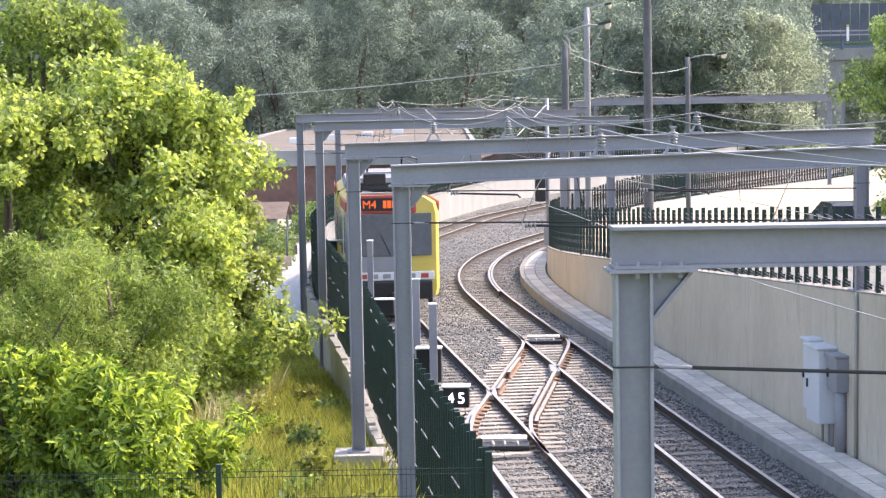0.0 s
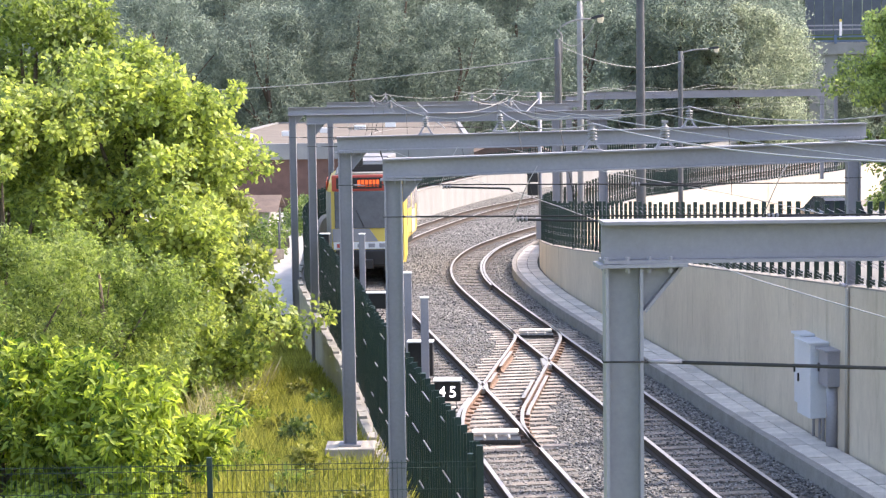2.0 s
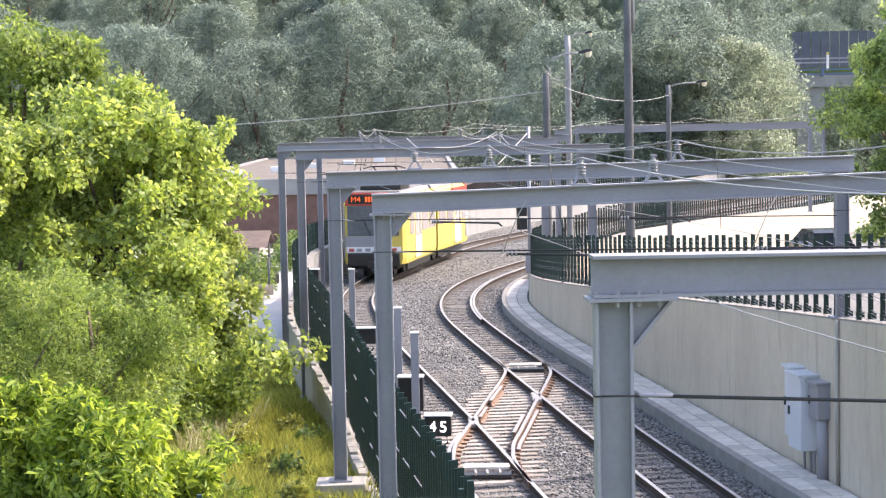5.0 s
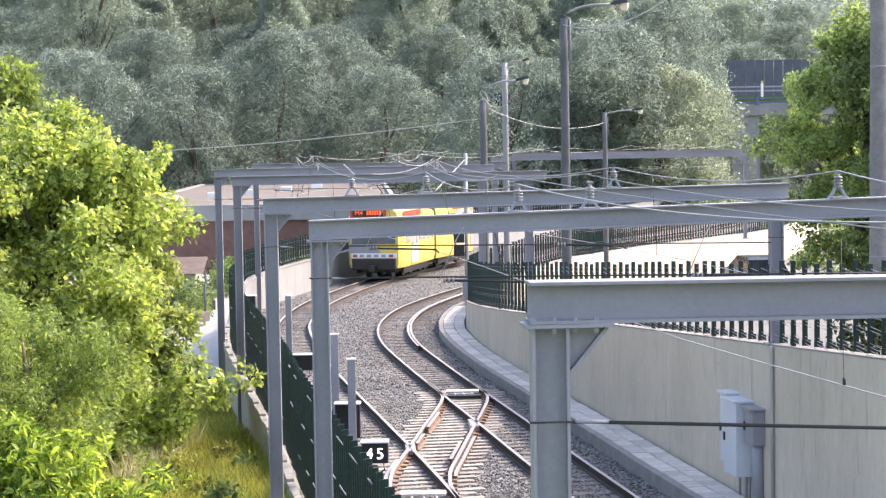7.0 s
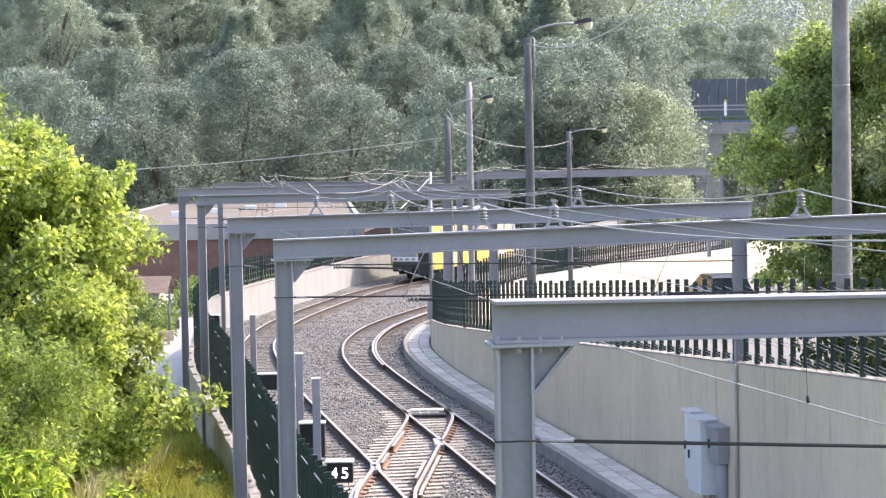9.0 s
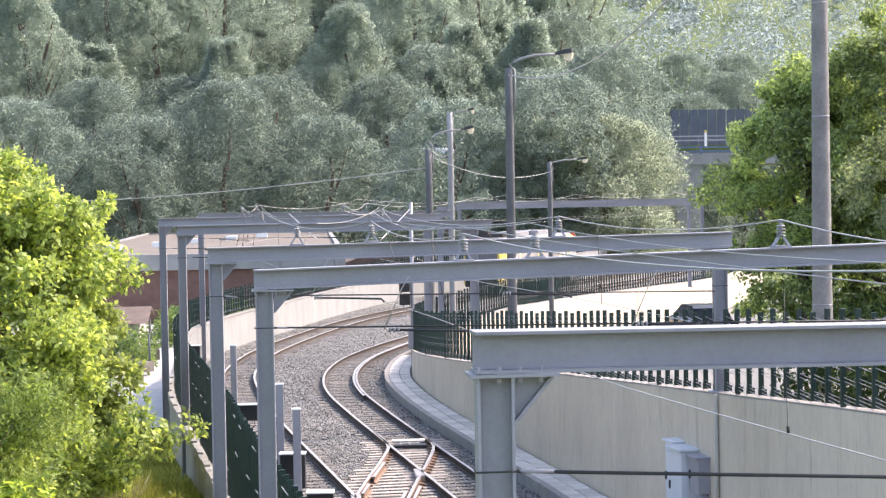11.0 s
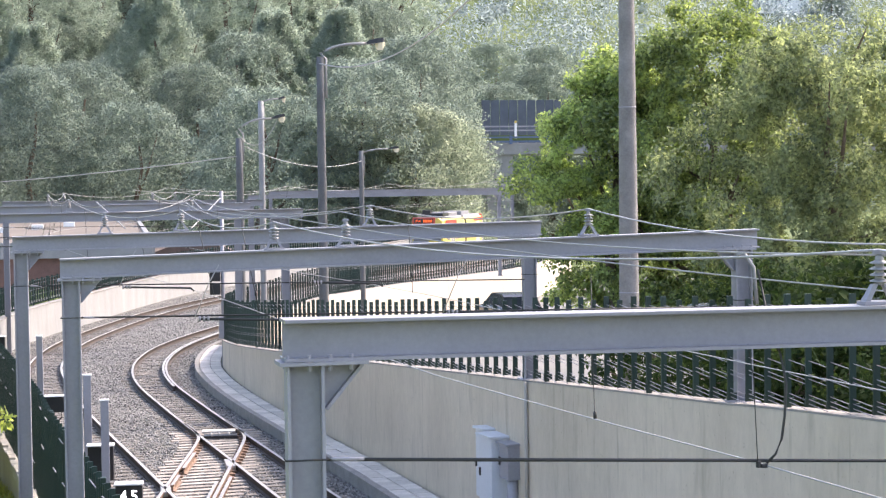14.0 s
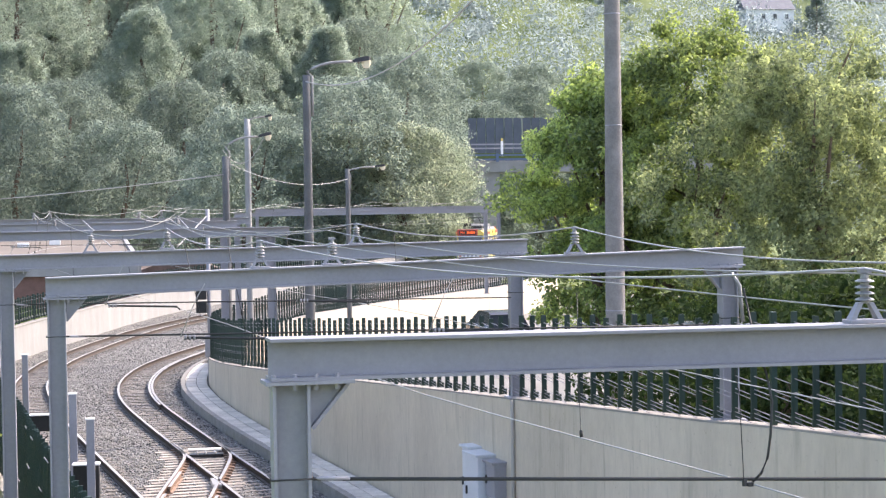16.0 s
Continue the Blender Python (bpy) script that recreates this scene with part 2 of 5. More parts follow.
# The haze over the far slope is put into this pale bluish leaf colour.
M["leaf_far_hazed"] = leaf_mat("leaf_far_hazed", (0.185, 0.225, 0.25), (0.23, 0.27, 0.275), 0.62, (1.9, 1.95, 1.85), 0.9, 0.05)
# Shade of the trees put into the leaf colour of the fence shrubs.
M["leaf_shaded"] = leaf_mat("leaf_shaded", (0.013, 0.028, 0.012), (0.042, 0.065, 0.024), 0.3, (1.5, 1.5, 0.9), 0.8, 0.05)
M["house_wall"] = mat("house_wall", (0.22, 0.18, 0.17), (0.34, 0.29, 0.27), 0.85, 0, 1, 12, 0.1, 0.01, 0.05)
M["lot"] = mat("car_park_surface", (0.125, 0.122, 0.112), (0.195, 0.19, 0.176), 0.9, 0, 0.5, 40, 0.2, 0.01, 0.05)
M["big_pole"] = mat("big_pole_concrete", (0.13, 0.122, 0.115), (0.27, 0.255, 0.24), 0.85, 0, 2.5, 30, 0.5, 0.02, 0.05)
M["blade"] = leaf_mat("grass_blade", (0.09, 0.11, 0.03), (0.42, 0.42, 0.13), 0.42)


# ---- mesh helpers ----
def box(bm, c, s, rz=0.0, bev=0.0):
    r = bmesh.ops.create_cube(bm, size=1.0, matrix=Matrix.Translation(c) @ Matrix.Rotation(rz, 4, "Z") @ Matrix.Diagonal((*s, 1)))
    if bev:
        ed = {e for v in r["verts"] for e in v.link_edges}
        bmesh.ops.bevel(bm, geom=list(ed), offset=bev, segments=2, affect="EDGES", profile=0.6)


def tube(bm, path, r, sides=8, cap=True):
    """A round bar along a path; r is one radius or one for each point."""
    path = [Vector(p) for p in path]
    rs = r if isinstance(r, (list, tuple)) else [r] * len(path)
    rings = []
    for i, p in enumerate(path):
        d = (path[min(i + 1, len(path) - 1)] - path[max(i - 1, 0)]).normalized()
        up = Vector((0, 0, 1)) if abs(d.z) < 0.95 else Vector((1, 0, 0))
        a = d.cross(up).normalized()
        b = d.cross(a)
        rings.append([bm.verts.new(p + (a * math.cos(k * 2 * math.pi / sides) + b * math.sin(k * 2 * math.pi / sides)) * rs[i]) for k in range(sides)])
    for q, w in zip(rings, rings[1:]):
        for k in range(sides):
            f = bm.faces.new((q[k], q[(k + 1) % sides], w[(k + 1) % sides], w[k]))
            f.smooth = True
    if cap:
        bm.faces.new(rings[0]), bm.faces.new(rings[-1][::-1])


def loft(bm, rings, closed=True, cap=False):
    vs = [[bm.verts.new(p) for p in ring] for ring in rings]
    n = len(vs[0])
    for q, w in zip(vs, vs[1:]):
        for k in range(n if closed else n - 1):
            bm.faces.new((q[k], q[(k + 1) % n], w[(k + 1) % n], w[k]))
    if cap:
        bm.faces.new(vs[0][::-1]), bm.faces.new(vs[-1])


def mesh_of(name, bm, material):
    me = bpy.data.meshes.new(name)
    bmesh.ops.recalc_face_normals(bm, faces=bm.faces)
    bm.to_mesh(me)
    bm.free()
    me.materials.append(M[material])
    return me


def part(name, bm, material, parent=None, label=""):
    ob = new(name, bm if isinstance(bm, bpy.types.Mesh) else mesh_of(name, bm, material))
    ob.parent = parent
    if label:
        ob["label"] = label
    return ob


def thing(name, m, label, category, group="", kind=""):
    ob = new(name)
    ob.empty_display_size = 0.2
    ob.matrix_world = m
    return tagged(ob, label, category, group, kind)


def spline(pts, step=0.5):
    """A smooth line through points, with even steps."""
    P = [np.array(p, float) for p in pts]
    P = [2 * P[0] - P[1]] + P + [2 * P[-1] - P[-2]]
    out = []
    for a, b, c, d in zip(P, P[1:], P[2:], P[3:]):
        for k in range(12):
            u = k / 12
            out.append(0.5 * (2 * b + (c - a) * u + (2 * a - 5 * b + 4 * c - d) * u * u + (3 * b - a - 3 * c + d) * u ** 3))
    out.append(P[-2])
    out = np.array(out)
    s = np.r_[0, np.cumsum(np.linalg.norm(np.diff(out[:, :2], axis=0), axis=1))]
    q = np.arange(0, s[-1], step)
    return np.stack([np.interp(q, s, out[:, k]) for k in range(out.shape[1])], 1)


def side(line, d):
    """The line moved d metres to its right."""
    t = np.gradient(line[:, :2], axis=0)
    t /= np.linalg.norm(t, axis=1)[:, None]
    out = line.copy()
    out[:, 0] += t[:, 1] * d
    out[:, 1] -= t[:, 0] * d
    return out


def cut(line, y0, y1):
    return line[(line[:, 1] >= y0) & (line[:, 1] <= y1)]


def heading(line, i):
    a, b = line[max(i - 1, 0)], line[min(i + 1, len(line) - 1)]
    return math.atan2(b[1] - a[1], b[0] - a[0])


# ---- the plan ----
LEFT = spline([(5.02, -2), (1.56, 26.1), (0.38, 35.7), (-1.3, 48.4), (-2.0, 55.5), (-2.3, 61.5), (-1.85, 68), (-0.85, 73.8), (0.7, 80.5), (2.5, 86.8), (5.3, 94), (9, 102), (14.5, 112.5), (21, 124.5), (30.5, 147), (38, 175), (43, 202)], 0.3)
RIGHT = spline([(8.0, -2), (4.56, 25.9), (3.55, 34), (3.05, 38.2), (2.4, 43.5), (1.68, 49.5), (1.17, 54.5), (1.05, 58.5), (1.3, 62.5), (2.0, 66.8), (3.3, 71.5), (4.7, 75.6), (6.4, 80.5), (8.2, 86.5), (10.2, 93.5), (13, 100.8), (18, 111), (24.3, 123), (33.7, 145.7), (41.3, 174), (46.3, 201)], 0.3)
# right-hand wall: x, y, height of its top
WALL = spline([(10.7, -2, 4.5), (7.92, 18, 3.36), (7.43, 21.5, 3.13), (6.94, 25, 2.92), (6.47, 28.5, 2.7), (5.9, 33, 2.42), (5.56, 36, 2.22), (5.05, 40, 1.97), (4.54, 44, 1.73), (4.05, 48, 1.48), (3.66, 52, 1.23), (3.44, 55.5, 1.03), (3.4, 58.5, 0.9), (3.65, 62, 0.8), (4.3, 66, 0.72), (5.6, 70.5, 0.7), (7.3, 75.5, 0.8), (9.3, 81.5, 0.75), (11.3, 88, 0.5), (13.4, 95, 0.25), (16.5, 102.5, 0.05), (22, 112.5, -0.1), (28, 123, -0.2), (37, 145, -0.2)], 0.5)
FENCE = spline([(0.45, 19.3), (-0.96, 30.4), (-1.58, 36.2), (-2.65, 44.6), (-3.95, 55), (-4.25, 61), (-3.9, 68), (-2.6, 75.5), (-0.9, 82), (1.0, 90), (4.2, 100.8), (9, 112), (15.5, 125), (25, 148)], 0.5)


# ---- ground ----
def sheet(name, material, xs, ys, height, label, category="ground"):
    bm = bmesh.new()
    g = [[bm.verts.new((x, y, height(x, y))) for x in xs] for y in ys]
    for q, w in zip(g, g[1:]):
        for k in range(len(xs) - 1):
            bm.faces.new((q[k], q[k + 1], w[k + 1], w[k])).smooth = True
    ob = part(name, bm, material)
    return tagged(ob, label, category, kind="structure")


def strip(name, material, a, b, za, zb, label, category):
    """A ribbon of ground between two lines of equally many points."""
    bm = bmesh.new()
    n = max(len(a), len(b))
    ys = np.linspace(max(a[0, 1], b[0, 1]), min(a[-1, 1], b[-1, 1]), n)
    pa = [bm.verts.new((np.interp(y, a[:, 1], a[:, 0]), y, za)) for y in ys]
    pb = [bm.verts.new((np.interp(y, b[:, 1], b[:, 0]), y, zb)) for y in ys]
    for i in range(n - 1):
        bm.faces.new((pa[i], pa[i + 1], pb[i + 1], pb[i]))
    return tagged(part(name, bm, material), label, category, kind="structure")


def hill(x, y):
    r = max(0.0, y - 285)
    return -3.2 + 0.34 * r * (1 + 0.08 * math.sin(x * 0.011 + 1))


def steps(*spans):
    out = []
    for a, b, s in spans:
        out += list(np.arange(a, b, s))
    return out + [spans[-1][1]]


sheet("ground", "grass", steps((-1400, -200, 150), (-200, 300, 20), (300, 1500, 150)), steps((-300, 0, 60), (0, 285, 15), (285, 1000, 25)), hill, "rough green ground running to a wooded hill")

# ballasted trackbed between the fence and the wall
bed_edge = np.concatenate([cut(side(LEFT, -1.95), -3, 19), FENCE])
strip("trackbed", "ballast", bed_edge, cut(side(RIGHT, 1.75), -3, 150), -0.172, -0.172, "grey crushed-stone ballast trackbed", "ballast")


def lot_z(x, y):
    near = 3.25 - 0.057 * (y - 18)
    dip = 1.1 * math.exp(-((x - 3.5) / 4.0) ** 2 - ((y - 62) / 12) ** 2)
    near -= 0.14 * math.exp(-((x - 13.7) / 2.5) ** 2 - ((y - 40) / 4) ** 2)
    return max(near - dip - 0.25, -2.6)


# sloping car park behind the right-hand wall
bm = bmesh.new()
ring = []
wl = WALL[WALL[:, 1] > -1.0]
apex = int(np.argmin(wl[:, 0]))
for i in range(0, apex, 2):
    y = wl[i, 1]
    row = []
    for k in range(13):
        u = (k / 12) ** 1.5
        x = wl[i, 0] + 0.3 + u * 70
        row.append((x, y, lot_z(x, y)))
    ring.append(row)
for y in np.arange(wl[apex, 1] + 1, 150, 3.0):
    far = wl[apex:]
    x0 = np.interp(y, far[:, 1], far[:, 0]) + 0.3
    ring.append([(x0 + (k / 12) ** 1.5 * 70, y, lot_z(x0 + (k / 12) ** 1.5 * 70, y)) for k in range(13)])
loft(bm, ring, closed=False)
tagged(part("car_park", bm, "lot"), "sloping pale car park behind the wall", "car park", kind="structure")


def bank_z(x, y):
    return -0.25 - 1.7 * min(1, max(0, (y - 26) / 24))


# grass bank beside the left-hand fence
bm = bmesh.new()
ring = []
for p in FENCE[FENCE[:, 1] < 100]:
    ring.append([(p[0] - 0.12 - 45 * (k / 9) ** 1.6, p[1], bank_z(0, p[1]) - 0.5 * (k / 9) + 0.12 * math.sin(k * 2.1 + p[1])) for k in range(10)])
ring.insert(0, [(x, -2, z) for x, _, z in ring[0]])
loft(bm, ring, closed=False)
bank = tagged(part("grass_bank", bm, "grass"), "overgrown grassy bank below the fence wall", "grass bank", kind="structure")


# ---- walls ----
def wall_strip(name, line, zlow, ztop, thick, material, label, cap=0.0):
    """A wall of some thickness along a line; ztop is a number or one for each point."""
    inner, outer = line, side(line, thick)
    zt = ztop if hasattr(ztop, "__len__") else [ztop] * len(line)
    bm = bmesh.new()
    loft(bm, [[(a[0], a[1], zlow), (a[0], a[1], z), (b[0], b[1], z), (b[0], b[1], zlow)] for a, b, z in zip(inner, outer, zt)], cap=True)
    ob = tagged(part(name, bm, material), label, "wall", kind="structure")
    if cap:
        ci, co = side(line, -cap), side(line, thick + cap)
        bm = bmesh.new()
        loft(bm, [[(a[0], a[1], z + 0.003), (a[0], a[1], z + 0.03), (b[0], b[1], z + 0.03), (b[0], b[1], z + 0.003)] for a, b, z in zip(ci, co, zt)], cap=True)
        part("coping", bm, "kerb", ob)
    return ob


wall_r = wall_strip("wall_east", WALL, -3.0, WALL[:, 2], 0.26, "stained_concrete", "long grey concrete retaining wall with dark streaks", 0.002)
fl = FENCE[FENCE[:, 1] < 66]
wall_l = wall_strip("wall_west", side(fl, -0.22), -3.2, -0.05, 0.34, "pale_concrete", "low concrete wall carrying a green fence")
fo = FENCE[FENCE[:, 1] >= 61]
wall_o = wall_strip("wall_north", side(fo, -0.3), -3.2, np.clip((fo[:, 1] - 61) * 0.25 - 0.05, -0.05, 1.12), 0.3, "outer_concrete", "sunlit pale concrete wall outside the curve", 0.03)

# ---- walkway with its kerb and slabs along the right-hand wall ----
kerb_line = cut(side(WALL[:, :2], -0.9), 3, 68)
inner_line = cut(side(WALL[:, :2], -0.01), 3, 68)
walkway = strip("pavement", "joint", side(kerb_line, 0.1), inner_line, 0.06, 0.06, "pale concrete slab walkway beside the wall", "walkway")
bm = bmesh.new()
a, b = kerb_line, side(kerb_line, 0.14)
loft(bm, [[(p[0], p[1], -0.4), (p[0], p[1], 0.09), (q[0], q[1], 0.09), (q[0], q[1], -0.4)] for p, q in zip(a, b)], cap=True)
part("kerb", bm, "kerb", walkway)

# ---- tracks ----
RAILP = [(-0.065, -0.155), (0.065, -0.155), (0.065, -0.14), (0.012, -0.122), (0.012, -0.038), (0.036, -0.03), (0.035, 0.0), (-0.035, 0.0), (-0.036, -0.03), (-0.012, -0.038), (-0.012, -0.122), (-0.065, -0.14)]


def rail(line, d, parent, foot="rail", name="rail"):
    c = side(line[:, :2], d)
    t = np.gradient(c, axis=0)
    t /= np.linalg.norm(t, axis=1)[:, None]
    bm = bmesh.new()
    loft(bm, [[(p[0] + n[1] * u, p[1] - n[0] * u, w) for u, w in RAILP] for p, n in zip(c, t)], cap=True)
    me = mesh_of(name, bm, foot)
    me.materials.append(M["railhead"])
    for f in me.polygons:
        if f.center.z > -0.004:
            f.material_index = 1
    return part(name, me, foot, parent)


bm = bmesh.new()
box(bm, (0, 0, -0.211), (1.8, 0.2, 0.12), 0, 0.012)
SLEEPER = mesh_of("sleeper", bm, "wood")
bm = bmesh.new()
for s in (-1, 1):
    for k in (-1, 1):
        box(bm, (s * 0.535 + k * 0.085, 0, -0.122), (0.085, 0.13, 0.06), 0, 0.008)
CLIPS = mesh_of("rail_clip", bm, "rail")


def track(line, label, y0, y1):
    th = thing("railway_track", Matrix(), label, "railway track", "tram tracks")
    ln = cut(line, y0, y1)
    for d in (-0.535, 0.535):
        rail(ln, d, th)
    run = np.r_[0, np.cumsum(np.linalg.norm(np.diff(line[:, :2], axis=0), axis=1))]
    for q in np.arange(run[0], run[-1], 0.43):
        i = int(np.argmin(abs(run - q)))
        p = (np.interp(q, run, line[:, 0]), np.interp(q, run, line[:, 1]))
        if 16 < p[1] < 100:
            ob = part("sleeper", SLEEPER, "wood", th)
            ob.matrix_local = pose(p[0], p[1], -0.005 * (i % 3), 0, 0, math.degrees(heading(line, i)) - 90 + random.uniform(-0.8, 0.8))
            if p[1] < 60:
                c = part("rail_clip", CLIPS, "rail", th)
                c.matrix_local = ob.matrix_local
    return th


t_left = track(LEFT, "single-line metre-gauge tram track, left-curving, on timber sleepers", -2, 202)
t_right = track(RIGHT, "metre-gauge tram track with check rail, on timber sleepers", -2, 201)
rail(cut(RIGHT, 53.5, 78), 0.445, t_right, "rail", "check_rail")

# crossover from the left track to the right one
CROSS = spline([(1.14, 29.4), (1.02, 30.7), (0.975, 31.6), (1.0, 32.3), (1.06, 33.15), (1.26, 34.5), (1.6, 36.8), (1.88, 38.7), (2.07, 39.9), (2.35, 41.9), (2.42, 42.8), (2.4, 43.6), (2.31, 44.5), (2.17, 45.5)], 0.3)
t_cross = thing("rail_crossover", Matrix(), "rusty orange crossover rails between two tram tracks", "rail crossover")
for d in (-0.535, 0.535):
    rail(CROSS, d, t_cross, "rust")
# short flared guard rails and the closing strips beside the running rails
for d, y0, y1 in ((-0.43, 37.9, 40.4), (0.43, 34.1, 36.3), (0.635, 32.6, 37.4), (-0.635, 32.3, 34.6), (-0.425, 35.9, 37.2)):
    g = cut(CROSS, y0, y1)
    rail(g, d, t_cross, "rust", "guard_rail").location.z = 0.012 if abs(d) < 0.5 else -0.045
bm = bmesh.new()
box(bm, (0, 0, -0.2), (2.15, 0.2, 0.12), 0, 0.012)
BEARER = mesh_of("bearer", bm, "bearer")
bm = bmesh.new()
box(bm, (0, 0, -0.125), (0.26, 0.12, 0.05), 0, 0.01)
CHAIR = mesh_of("rail_chair", bm, "rust")
for k, y in enumerate(np.arange(30.2, 45.0, 0.4)):
    x = float(np.interp(y, CROSS[:, 1], CROSS[:, 0]))
    ob = part("bearer", BEARER, "bearer", t_cross)
    ob.matrix_local = pose(x + random.uniform(-0.1, 0.1), y, 0.002 * (k % 2), 0, 0, 7 + random.uniform(-0.8, 0.8))
    for d in (-0.54, 0.54):
        ob = part("rail_chair", CHAIR, "rust", t_cross)
        ob.matrix_local = pose(x + d, y, 0, 0, 0, -8)
# crossing frogs: a flat casting under each meeting of two rails
for x, y, a in ((0.92, 35.8, 8), (2.37, 38.75, 8)):
    bm = bmesh.new()
    box(bm, (0, 0, -0.06), (0.2, 0.95, 0.1), 0, 0.015)
    part("crossing_casting", bm, "railhead", t_cross, "worn bright crossing casting").matrix_local = pose(x, y, 0, 0, 0, a - 8)
for (x, y) in ((1.0, 31.0), (2.42, 43.85)):
    bm = bmesh.new()
    box(bm, (x, y, -0.03), (0.8, 0.34, 0.05), -0.05, 0.01)
    part("point_cover", bm, "slab", t_cross, "pale steel cover plate over the point rods")
    bm = bmesh.new()
    box(bm, (x + 0.02, y - 0.38, -0.1), (0.8, 0.36, 0.07), -0.05, 0.01)
    part("point_motor", bm, "black", t_cross)
    for k in (-0.2, 0.0, 0.22):
        bm = bmesh.new()
        tube(bm, [(x + k, y - 0.55, -0.05), (x + k, y - 0.22, -0.05)], 0.025, 6)
        part("point_rod", bm, "railhead", t_cross)


# ---- portal gantries ----
def ibar(bm, p, q, h, w, t=0.018):
    """An I-section from p to q; in a column the web faces along x."""
    p, q = Vector(p), Vector(q)
    d = (q - p).normalized()
    if abs(d.z) > 0.9:
        a, b = Vector((1, 0, 0)), Vector((0, 1, 0))
    else:
        a, b = Vector((0, 0, 1)), d.cross(Vector((0, 0, 1))).normalized()
    prof = [(-h / 2, -w / 2), (-h / 2, w / 2), (-h / 2 + t, w / 2), (-h / 2 + t, t / 2), (h / 2 - t, t / 2), (h / 2 - t, w / 2), (h / 2, w / 2), (h / 2, -w / 2), (h / 2 - t, -w / 2), (h / 2 - t, -t / 2), (-h / 2 + t, -t / 2), (-h / 2 + t, -w / 2)]
    loft(bm, [[c + a * u + b * v for u, v in prof] for c in (p, q)], cap=True)


bm = bmesh.new()
bmesh.ops.create_cone(bm, cap_ends=True, segments=6, radius1=0.014, radius2=0.014, depth=0.09)
BOLT = mesh_of("bolt", bm, "steel")


def gantry(lx, ly, rx, ry, zl, zr, foot_l, foot_r, label, over_r=0.12):
    """A portal: two columns and a beam, with gussets, bolts and base plates; zl and zr are the top of the beam at its ends."""
    th = thing("gantry", Matrix(), label, "gantry", "catenary portals")
    d = Vector((rx - lx, ry - ly, 0)).normalized()
    hb = 0.235
    bm = bmesh.new()
    ibar(bm, (lx - d.x * 0.12, ly - d.y * 0.12, zl - hb / 2), (rx + d.x * over_r, ry + d.y * over_r, zr - hb / 2), hb, 0.22)
    part("beam", bm, "steel", th)
    for (x, y, z, f, s) in ((lx, ly, zl, foot_l, 1), (rx, ry, zr, foot_r, -1)):
        if f is None:
            continue
        top = z - hb - 0.022
        bm = bmesh.new()
        ibar(bm, (x, y, f + 0.03), (x, y, top), 0.21, 0.2)
        part("column", bm, "steel", th)
        bm = bmesh.new()
        box(bm, (x + d.x * s * 0.1, y, top + 0.009), (0.5, 0.24, 0.02), math.atan2(d.y, d.x))
        part("cap_plate", bm, "steel", th)
        bm = bmesh.new()
        g = [(x + d.x * s * 0.11, y + d.y * s * 0.11, top), (x + d.x * s * 0.32, y + d.y * s * 0.32, top), (x + d.x * s * 0.11, y + d.y * s * 0.11, top - 0.25)]
        n = Vector((-d.y, d.x, 0)) * 0.008
        loft(bm, [[Vector(q) - n for q in g], [Vector(q) + n for q in g]], cap=True)
        part("gusset", bm, "steel", th)
        bm = bmesh.new()
        w = Vector((-d.y, d.x, 0)) * 0.055
        u = Vector((d.x * s, d.y * s, 0))
        p0, p1 = Vector(g[1]), Vector(g[2])
        o = (u * 0.014 + Vector((0, 0, -0.012)))
        loft(bm, [[p0 - w, p0 + w, p0 + w + o, p0 - w + o], [p1 - w, p1 + w, p1 + w + o, p1 - w + o]], cap=True)
        part("gusset_flange", bm, "steel", th)
        for k in range(4):
            for e in (-0.085, 0.085):
                ob = part("bolt", BOLT, "steel", th)
                ob.matrix_local = pose(x + d.x * s * (-0.1 + 0.12 * k), y + d.y * s * (-0.1 + 0.12 * k) + e, top + 0.012)
        bm = bmesh.new()
        box(bm, (x, y, f + 0.015), (0.36, 0.36, 0.03), 0, 0.004)
        part("base_plate", bm, "steel", th)
        bm = bmesh.new()
        tube(bm, [(x - 0.12, y + 0.1, 4.44), (x - 0.12, y - 0.112, 4.44), (x + 0.12, y - 0.112, 4.44), (x + 0.12, y + 0.1, 4.44)], 0.006, 6)
        part("strap", bm, "darkwire", th)
    return th


gantry(1.05, 10.1, 9.0, 10.5, 5.225, 5.165, 0.0, 3.7, "grey steel portal gantry over the tram tracks")
gantry(-0.49, 21.5, 7.72, 21.5, 5.127, 5.322, -0.2, 3.15, "grey steel portal gantry with its foot on the wall", 0.2)
gantry(-1.4, 28.5, 6.62, 28.5, 5.2, 5.3, 0.28, 2.72, "grey steel portal gantry on a concrete plinth", 0.2)
gantry(-3.16, 47.0, 4.4, 47.0, 5.26, 5.28, -1.2, 1.54, "grey steel portal gantry over two curving tracks", 0.48)
gantry(-4.31, 55.5, 3.75, 55.5, 5.36, 5.36, -1.5, 1.0, "grey steel portal gantry over two curving tracks", 0.4)
gantry(-3.86, 68.0, 5.1, 68.0, 5.39, 5.32, -0.8, 0.7, "grey steel portal gantry over two curving tracks", 0.46)
gantry(8.2, 110.0, 23.65, 110.0, 5.18, 5.21, 1.0, -0.1, "wide grey steel portal gantry at the far end of the curve")
gantry(11.0, 128.0, 28.5, 128.0, 5.3, 5.3, -0.2, -0.2, "wide grey steel portal gantry at the far end of the curve")
bm = bmesh.new()
box(bm, (-1.4, 28.5, -0.1), (0.78, 0.7, 0.76), 0, 0.02)
tagged(part("plinth", bm, "pale_concrete"), "pale concrete plinth under a gantry column", "plinth")


# ---- green fences ----
bm = bmesh.new()
